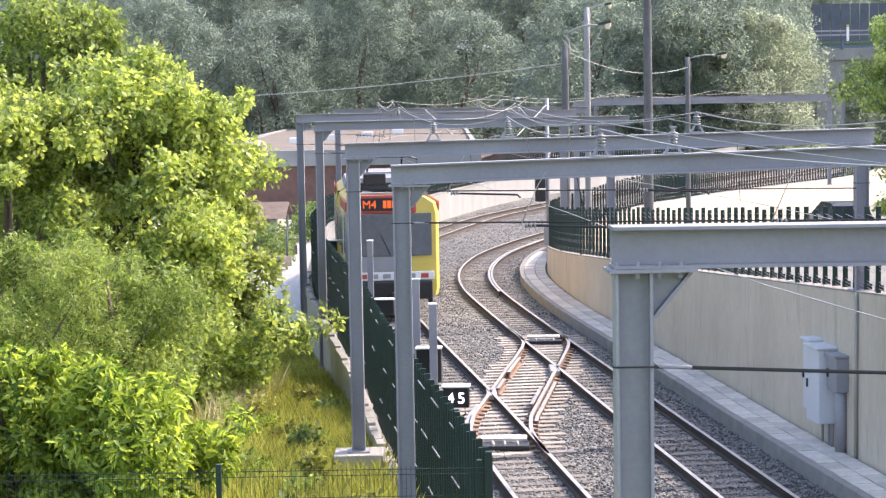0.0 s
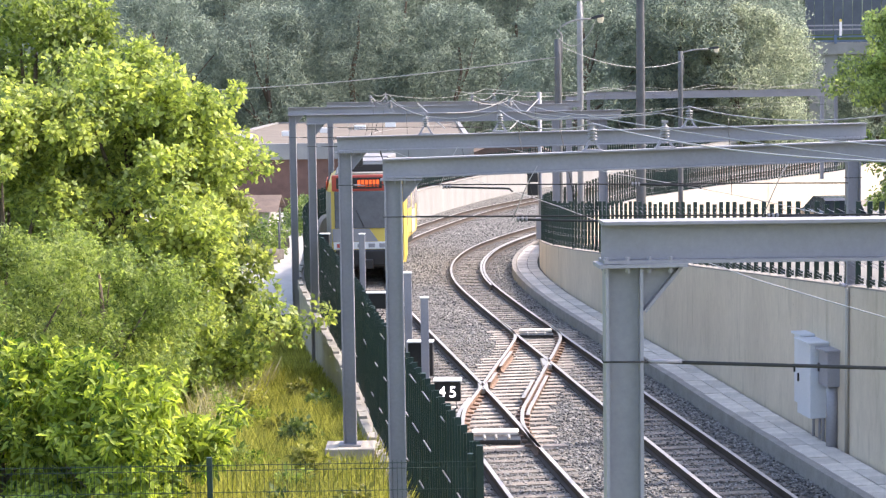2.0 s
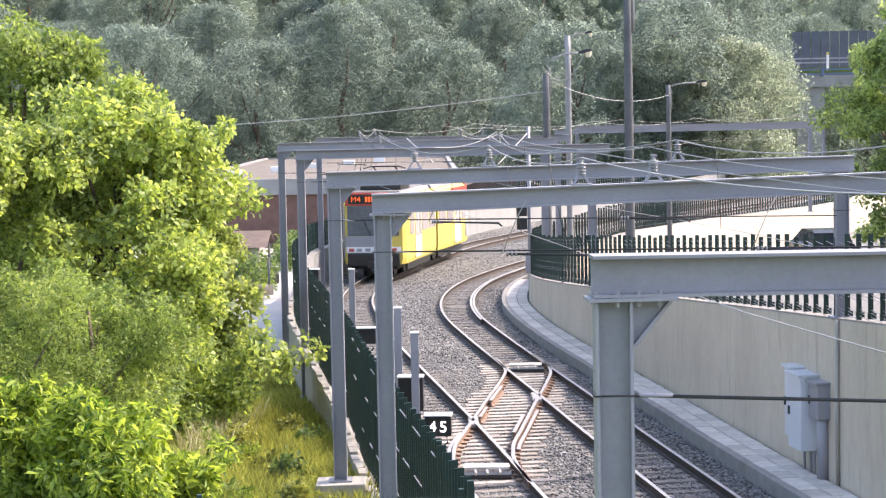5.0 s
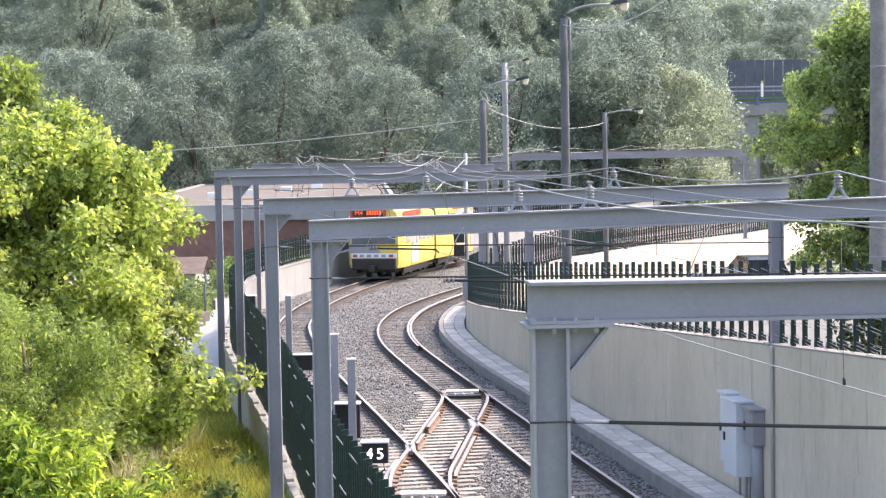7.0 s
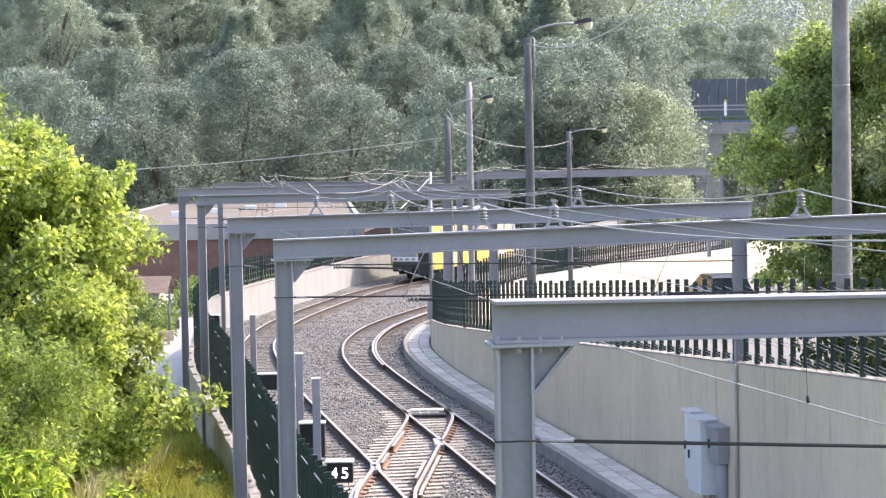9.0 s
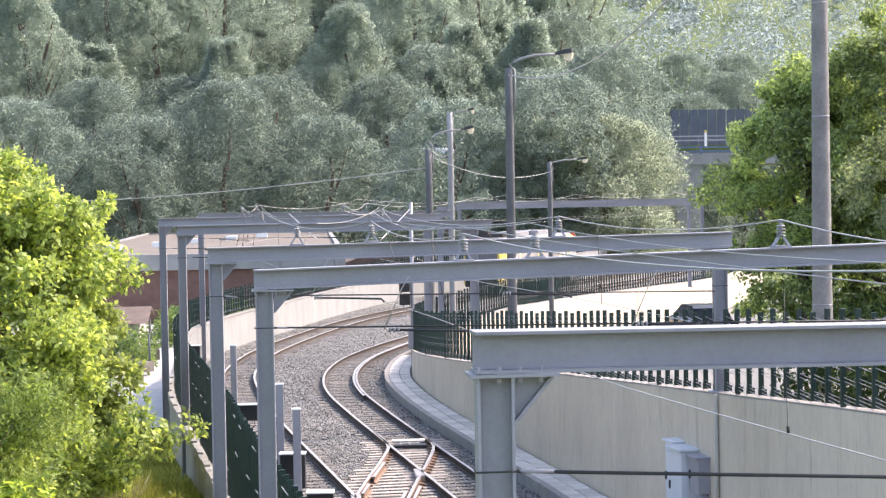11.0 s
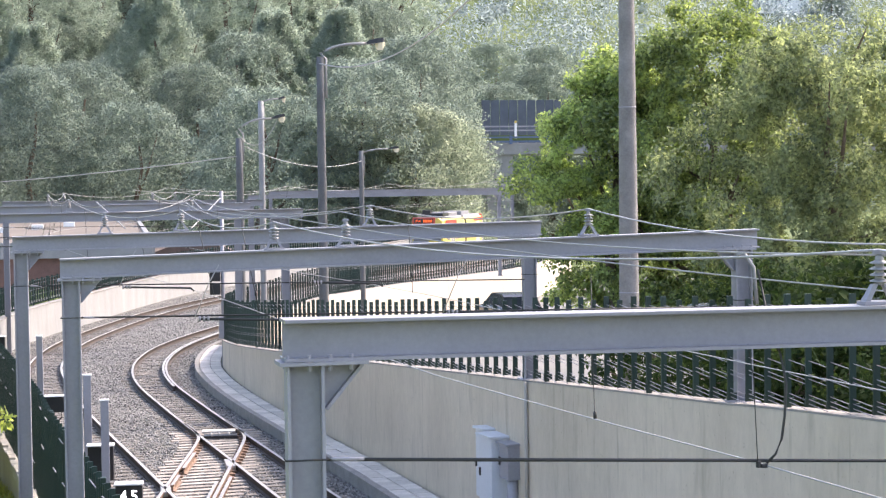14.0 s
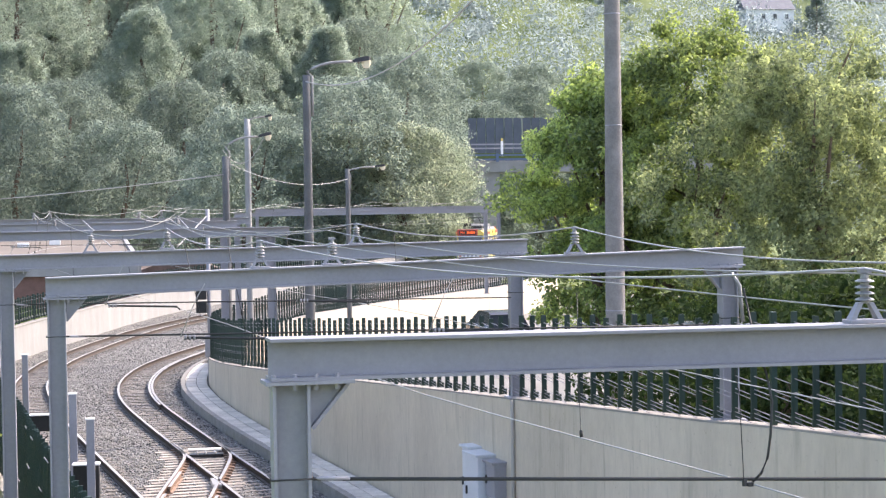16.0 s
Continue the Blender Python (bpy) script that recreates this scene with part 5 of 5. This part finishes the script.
def car(m, paint, label):
    """A hatchback along its x axis, wheels at z = 0."""
    th = thing("car", m, label, "car", "cars")
    bm = bmesh.new()
    ring = []
    for x, zl, zh, w in ((-2.1, 0.45, 0.75, 0.72), (-2.0, 0.3, 0.95, 0.84), (-1.2, 0.22, 0.98, 0.88), (0.9, 0.22, 0.94, 0.88), (1.7, 0.26, 0.82, 0.84), (2.1, 0.4, 0.66, 0.7)):
        ring.append([(x, -w, zl + 0.1), (x, -w * 0.9, zl), (x, w * 0.9, zl), (x, w, zl + 0.1), (x, w, zh - 0.12), (x, w * 0.9, zh), (x, -w * 0.9, zh), (x, -w, zh - 0.12)])
    loft(bm, ring, cap=True)
    body = part("body", bm, paint, th)
    bm = bmesh.new()
    loft(bm, [[(-1.95, y * 1.16, 0.93), (-1.6, y, 1.36), (0.1, y, 1.38), (0.98, y * 1.16, 0.92)] for y in (-0.66, 0.66)], cap=True)
    part("cabin_glass", bm, "glass", th)
    bm = bmesh.new()
    loft(bm, [[(-1.66, y, 1.35), (-1.4, y * 0.97, 1.44), (-0.1, y * 0.97, 1.45), (0.16, y, 1.37)] for y in (-0.68, -0.3, 0.3, 0.68)], cap=True)
    part("roof", bm, paint, th)
    for x in (-1.3, 1.3):
        for y in (-0.82, 0.82):
            bm = bmesh.new()
            bmesh.ops.create_cone(bm, cap_ends=True, segments=18, radius1=0.31, radius2=0.31, depth=0.2, matrix=pose(x, y, 0.31, 90))
            w = part("wheel", bm, "tyre", th)
            bm = bmesh.new()
            bmesh.ops.create_cone(bm, cap_ends=True, segments=12, radius1=0.19, radius2=0.17, depth=0.22, matrix=pose(x, y, 0.31, 90))
            part("rim", bm, "greypole", w)
    return th


car(pose(15.35, 70.0, lot_z(15.35, 70.0), 0, 0, 95), "car_dark", "dark parked car behind the fence")
car(pose(13.7, 40.0, lot_z(13.7, 40.0), 0, 0, 100), "car_grey", "grey parked car behind the fence")
bridge_cars = [(car(pose(0, 173.5, 9.35), p, lb), t, x) for p, lb, t, x in (("car_white", "white car crossing the road bridge", 1.5, 38.6), ("car_dark", "dark car crossing the road bridge", 8.05, 38.2), ("car_white", "white car crossing the road bridge", 11.47, 38.0), ("car_white", "white car crossing the road bridge", 12.05, 37.2))]

# ---- the tram: two bodies joined at the middle ----
M["tram_roof"] = mat("tram_roof", (0.16, 0.16, 0.165), (0.26, 0.26, 0.27), 0.6, 0, 1, 20, 0.05, 0.003, 0.03)
M["tram_pale"] = mat("tram_pale", (0.62, 0.58, 0.42), (0.72, 0.68, 0.52), 0.4, 0, 1, 20, 0.02, 0.001, 0.03)


def tram_body(parent, name, xe, xj):
    """One half: xe is its outer end and xj the joint, along x; the end is raked."""
    s = 1 if xj > xe else -1
    def cross(x, w, zt):
        return [(x, -w * 0.96, 0.55), (x, -w, 0.75), (x, -w, 2.75), (x, -w * 0.94, 3.02), (x, -w * 0.72, 3.2), (x, w * 0.72, 3.2), (x, w * 0.94, 3.02), (x, w, 2.75), (x, w, 0.75), (x, w * 0.96, 0.55)]
    bm = bmesh.new()
    loft(bm, [cross(xe + s * 0.02, 1.12, 0), cross(xe + s * 0.25, 1.22, 0), cross(xe + s * 0.9, 1.25, 0), cross(xj, 1.25, 0)], cap=True)
    body = part(name, bm, "yellow", parent, "yellow tram body half")
    bm = bmesh.new()
    loft(bm, [[(x, -1.0, 3.16), (x, -0.92, 3.3), (x, 0.92, 3.3), (x, 1.0, 3.16)] for x in (xe + s * 0.5, xj)], cap=True)
    box(bm, (xe + s * 4.6, 0, 3.42), (2.6, 1.5, 0.3), 0, 0.06)
    part("roof", bm, "tram_roof", body, "pale grey roof with equipment")
    for y in (-1, 1):
        for x, w in ((0.9, 0.75), (3.3, 1.3), (4.8, 1.3)):
            bm = bmesh.new()
            box(bm, (xe + s * (x + w / 2), y * 1.252, 2.12), (w, 0.03, 1.0), 0, 0.008)
            part("window", bm, "tram_window_sky", body)
        for x in (1.85,):
            bm = bmesh.new()
            box(bm, (xe + s * (x + 0.62), y * 1.255, 1.72), (1.25, 0.04, 2.1), 0, 0.01)
            d = part("door", bm, "tram_pale", body, "pale double door leaf")
            for k in (0.32, 0.92):
                bm = bmesh.new()
                box(bm, (xe + s * (x + k), y * 1.278, 2.05), (0.42, 0.02, 1.1), 0, 0.006)
                part("door_pane", bm, "tram_window_sky", d)
        bm = bmesh.new()
        box(bm, (xe + s * 2.1, y * 1.253, 2.92), (3.2, 0.02, 0.26))
        part("cant_rail", bm, "tramred", body, "orange-red band above the windows")
        bm = bmesh.new()
        box(bm, ((xe + xj) / 2 + s * 0.2, y * 1.05, 0.42), (abs(xj - xe) - 1.6, 0.1, 0.34), 0, 0.02)
        part("skirt", bm, "black", body)
    e = xe - s * 0.012
    bm = bmesh.new()
    box(bm, (e + s * 0.05, 0.24 * s, 3.02), (0.16, 1.68, 0.5), 0, 0.05)
    hd = part("header", bm, "tramred", body, "orange-red header box")
    bm = bmesh.new()
    box(bm, (e - s * 0.035, 0.24 * s, 3.02), (0.02, 1.4, 0.34), 0, 0.006)
    disp = part("display", bm, "black", hd, "dark destination display")
    bm = bmesh.new()
    box(bm, (e - s * 0.005, 0, 2.2), (0.04, 2.0, 1.14), 0, 0.02)
    ws = part("windscreen", bm, "windscreen", body, "large windscreen with sky reflection put into its grey")
    bm = bmesh.new()
    tube(bm, [(e - s * 0.04, 0.1, 1.66), (e - s * 0.05, 0.35, 2.2)], 0.012, 5)
    part("wiper", bm, "black", ws)
    bm = bmesh.new()
    loft(bm, [[(x, 1.08 * s * k0, z0) for k0, z0 in ((1, 1.62), (-0.05, 1.62), (-0.3, 1.22), (1, 1.22))] for x in (e + s * 0.03, e - s * 0.02)], cap=True)
    part("front_panel", bm, "tramgrey", body, "grey lower front panel")
    bm = bmesh.new()
    loft(bm, [[(e + s * u, v * s, 0.8), (e + s * u, v * s, 2.76), (e + s * u, (v - 0.03) * s, 2.76), (e + s * u, (v - 0.03) * s, 0.8)] for u, v in ((0.01, 1.135), (0.25, 1.235), (0.9, 1.268))], cap=True)
    part("corner_panel", bm, "tramgrey", body, "grey wrap-round corner panel")
    bm = bmesh.new()
    box(bm, (e - s * 0.005, 0, 1.1), (0.05, 2.1, 0.22), 0, 0.01)
    lp = part("light_panel", bm, "white", body, "white light cluster panel")
    for k in (-0.8, -0.45, -0.12, 0.22, 0.55, 0.85):
        bm = bmesh.new()
        box(bm, (e - s * 0.035, k, 1.1), (0.02, 0.2, 0.12), 0, 0.01)
        part("headlight", bm, "tramred" if abs(k) > 0.7 else "tramgrey", lp)
    bm = bmesh.new()
    box(bm, (e + s * 0.05, 0, 0.72), (0.3, 2.0, 0.5), 0, 0.05)
    part("bumper", bm, "black", body)
    bm = bmesh.new()
    box(bm, (e - s * 0.15, 0, 0.55), (0.5, 0.3, 0.28), 0, 0.04)
    tube(bm, [(e + s * 0.3, 0, 0.55), (e - s * 0.3, 0, 0.55)], 0.07, 8)
    part("coupler", bm, "black", body)
    for xb in (2.0, 5.2):
        bm = bmesh.new()
        box(bm, (xe + s * xb, 0, 0.42), (2.3, 1.5, 0.25), 0, 0.04)
        for q in (-0.9, 0.9):
            for y in (-0.53, 0.53):
                bmesh.ops.create_cone(bm, cap_ends=True, segments=18, radius1=0.33, radius2=0.33, depth=0.12, matrix=pose(xe + s * (xb + q), y, 0.33, 90))
        part("bogie", bm, "black", body)
    return body, disp, e


tram = thing("tram", Matrix(), "yellow, grey and red articulated tram with an orange display", "tram")
near_half, disp, e = tram_body(tram, "near_body", -2.1, 4.2)
cu = bpy.data.curves.new("display_text", "FONT")
cu.body, cu.size, cu.extrude, cu.align_x = "M4", 0.3, 0.004, "LEFT"
tmp = bpy.data.objects.new("tmp", cu)
me = bpy.data.meshes.new_from_object(tmp)
bpy.data.objects.remove(tmp)
me.materials.clear()
me.materials.append(M["led_orange"])
txt = part("display_text", me, "led_orange", disp, "lit orange line number")
txt.parent = near_half
txt.matrix_local = Matrix.Translation((e - 0.05, 0.84, 2.92)) @ pose(0, 0, 0, 90, 0, -90)
bm = bmesh.new()
for k in range(6):
    box(bm, (e - 0.05, 0.24 - k * 0.115, 3.02), (0.008, 0.085, 0.2))
part("display_bars", bm, "led_orange", near_half)["kind"] = "stuff"
far_half, _, _ = tram_body(tram, "far_body", 11.0, 4.7)
bm = bmesh.new()
loft(bm, [[(x, -w, 0.6), (x, -w, 3.05), (x, w, 3.05), (x, w, 0.6)] for x, w in [(4.18 + 0.08 * k, 1.12 if k % 2 else 1.2) for k in range(8)]], cap=True)
part("gangway", bm, "black", near_half, "black folded gangway between the halves")
bm = bmesh.new()
for y in (-0.6, 0.6):
    tube(bm, [(0.2, y, 3.5), (1.3, y * 0.8, 3.82), (0.1, y * 0.7, 4.18)], 0.03, 6)
tube(bm, [(0.1, -0.85, 4.12), (0.1, -0.6, 4.2), (0.1, 0.6, 4.2), (0.1, 0.85, 4.12)], 0.03, 6)
box(bm, (0.2, 0, 3.42), (1.8, 1.6, 0.22), 0, 0.03)
box(bm, (-0.5, 0.4, 3.62), (0.5, 0.6, 0.3), 0, 0.03)
part("pantograph", bm, "black", near_half)

# ---- slabs of the walkway ----
bm = bmesh.new()
box(bm, (0, 0, 0.075), (0.33, 0.475, 0.03), 0, 0.006)
SLAB = mesh_of("slab", bm, "slab")
mid = side(WALL[:, :2], -0.4)
mid = mid[(mid[:, 1] > 12) & (mid[:, 1] < 66)][:130]
for i, p in enumerate(mid):
    for k in (-0.175, 0.175):
        a = heading(mid, i)
        ob = part("slab", SLAB, "slab", walkway)
        ob.matrix_local = pose(p[0] + math.sin(a) * k, p[1] - math.cos(a) * k, random.uniform(-0.006, 0.006), random.uniform(-0.6, 0.6), random.uniform(-0.5, 0.5), math.degrees(a) - 90 + random.uniform(-0.5, 0.5))

# ---- loose stones on the trackbed ----
def ballast_stones(n, seed):
    rs = np.random.default_rng(seed)
    y = 19.5 + 78 * rs.uniform(0, 1, n) ** 2.1
    x0 = np.interp(y, FENCE[:, 1], FENCE[:, 0]) + 0.2
    x1 = np.interp(y, WALL[:, 1], WALL[:, 0]) - 0.9
    x = x0 + (x1 - x0) * rs.uniform(0, 1, n)
    keep = np.ones(n, bool)
    for line in (LEFT, RIGHT):
        d = abs(x - np.interp(y, line[:, 1], line[:, 0]))
        keep &= abs(d - 0.535) > 0.09
    x, y = x[keep], y[keep]
    n = len(x)
    r = rs.uniform(0.018, 0.036, n)
    unit = np.array([(1, 0, 0), (0, 1, 0), (-1, 0, 0), (0, -1, 0), (0.2, 0.1, 0.75), (0, 0, -0.7)], float)
    V = unit[None] * r[:, None, None] * rs.uniform(0.6, 1.35, (n, 6, 1))
    a = rs.uniform(0, 2 * np.pi, n)[:, None]
    X = V[:, :, 0] * np.cos(a) - V[:, :, 1] * np.sin(a) + x[:, None]
    Y = V[:, :, 0] * np.sin(a) + V[:, :, 1] * np.cos(a) + y[:, None]
    Z = V[:, :, 2] + (-0.164 + rs.uniform(-0.006, 0.014, n))[:, None]
    F = np.array([(0, 1, 4), (1, 2, 4), (2, 3, 4), (3, 0, 4), (1, 0, 5), (2, 1, 5), (3, 2, 5), (0, 3, 5)])
    return np.stack([X, Y, Z], 2).reshape(-1, 3), (F[None] + np.arange(n)[:, None, None] * 6).reshape(-1, 3)


V, F = ballast_stones(55000, 21)
tagged(part("ballast_stones", leaves("ballast_stones", V, F, "stone"), "stone"), "loose grey crushed stones between the rails", "ballast", kind="stuff")

# ---- grass and weeds on the bank ----
rng = np.random.default_rng(3)


def blades(n, x0, x1, y0, y1, h, w, edge=True):
    y = rng.uniform(y0, y1, n)
    lim = np.interp(y, FENCE[:60, 1], FENCE[:60, 0]) - 0.25
    x = np.minimum(lim, lim - rng.exponential(1.5, n)) if edge else rng.uniform(x0, x1, n)
    z = np.array([bank_z(0, q) for q in y]) - 0.05
    a = rng.uniform(0, 2 * np.pi, n)
    hh = h * rng.uniform(0.4, 1.2, n)
    lean = rng.normal(size=(n, 2)) * 0.25 * hh[:, None]
    dx, dy = np.cos(a) * w, np.sin(a) * w
    V = np.stack([np.stack([x - dx, y - dy, z], 1), np.stack([x + dx, y + dy, z], 1), np.stack([x + lean[:, 0] * 0.5 + dx * 0.6, y + lean[:, 1] * 0.5, z + hh * 0.6], 1), np.stack([x + lean[:, 0], y + lean[:, 1], z + hh], 1)], 1).reshape(-1, 3)
    k = np.arange(n) * 4
    return V, np.concatenate([np.stack([k, k + 1, k + 2], 1), np.stack([k, k + 2, k + 3], 1)])


V, F = blades(90000, 0, 0, 19.6, 56, 0.65, 0.012)
tagged(part("grass", leaves("grass", V, F, "blade"), "blade"), "tall dry yellow-green grass on the bank", "grass", kind="stuff")
V, F = blades(1300, -4.9, -4.0, 33, 43, 0.9, 0.009, False)
tagged(part("dry_stalks", leaves("dry_stalks", V, F, "straw"), "straw"), "dry straw-coloured stalks beside the bushes", "grass", kind="stuff")
for i, (x, y, s) in enumerate(((-2.3, 24.0, 0.9), (-1.9, 26.4, 0.8), (-2.9, 28, 1.0), (-2.6, 31, 0.9), (-3.4, 34, 1.1), (-2.2, 22.3, 0.8), (-1.5, 21.0, 0.9), (-3.9, 37.5, 1.2), (-3.0, 40, 1.0))):
    plant("weed", 70 + i, pose(x, y, bank_z(0, y) - 0.05), "yellow-green leafy weed on the bank", "weed", "blade" if i % 2 else "leaf_laurel", 0.65 * s, 0.6 * s, 0.05, 40, 28, 0.08, 0.12, "round", "weeds on the bank", 4)
rg = random.Random(31)
for i in range(20):
    y = 20.5 + 0.95 * i
    x = np.interp(y, FENCE[:60, 1], FENCE[:60, 0]) - rg.uniform(0.7, 2.6)
    s = rg.uniform(0.35, 0.75)
    plant("weed", 170 + i, pose(x, y, bank_z(0, y) - 0.05), "rank green weed among the grass", "weed", ("leaf_fern", "blade", "leaf_mid")[i % 3], 1.15 * s, 0.8 * s, 0.05, 34, 24, 0.12, 0.15, "round", "weeds on the bank", 4)
for i in range(9):
    q = FENCE[95 + i * 6]
    plant("shrub", 90 + i, pose(q[0] - 3.2 - (i % 3), q[1] + 8, -1.2), "dark green shrub along the wall of the hall", "shrub", "leaf_mid", 1.6, 2.2, 0.1, 60, 40, 0.16, 0.4, "round", "shrubs by the hall", 4)


def motions():
    """The tram drives away round the curve; four cars cross the bridge."""
    step = np.r_[0, np.cumsum(np.linalg.norm(np.diff(LEFT[:, :2], axis=0), axis=1))]

    def on(s):
        return Vector((np.interp(s, step, LEFT[:, 0]), np.interp(s, step, LEFT[:, 1]), 0.0))

    def span(s):
        a, b = on(s), on(s + 3.6)
        return Matrix.Translation(a) @ Matrix.Rotation(math.atan2(b.y - a.y, b.x - a.x), 4, "Z")

    base = np.interp(48.0, LEFT[:, 1], step)
    times = np.array([0, 1, 2, 3, 4, 5, 6, 6.5, 7, 8, 9, 10, 11, 12, 12.5, 13.5, 14.5, 16])
    gone = np.array([0, 3.6, 7.4, 11.2, 15.2, 20.4, 26.4, 29.6, 32.6, 38.8, 44.9, 51.4, 58.6, 65.5, 69.8, 78.8, 88.5, 104.0])
    ts = np.arange(0, 16.01, 0.5)
    c = np.interp(ts, times, gone)
    near, far = [], []
    for t, g in zip(ts, c):
        s = base + g + 2.1
        m = span(s)
        f = span(s + 6.0) @ Matrix.Translation((-6.0, 0, 0))
        near.append((float(t), m))
        far.append((float(t), m.inverted() @ f))
    walk(tram, near)
    walk(far_half, far)
    for ob, t0, x0 in bridge_cars:
        walk(ob, [(float(t), pose(x0 + 23.5 * (t - t0), 173.5, 9.35)) for t in np.arange(0, 16.01, 2.0)])


motions()
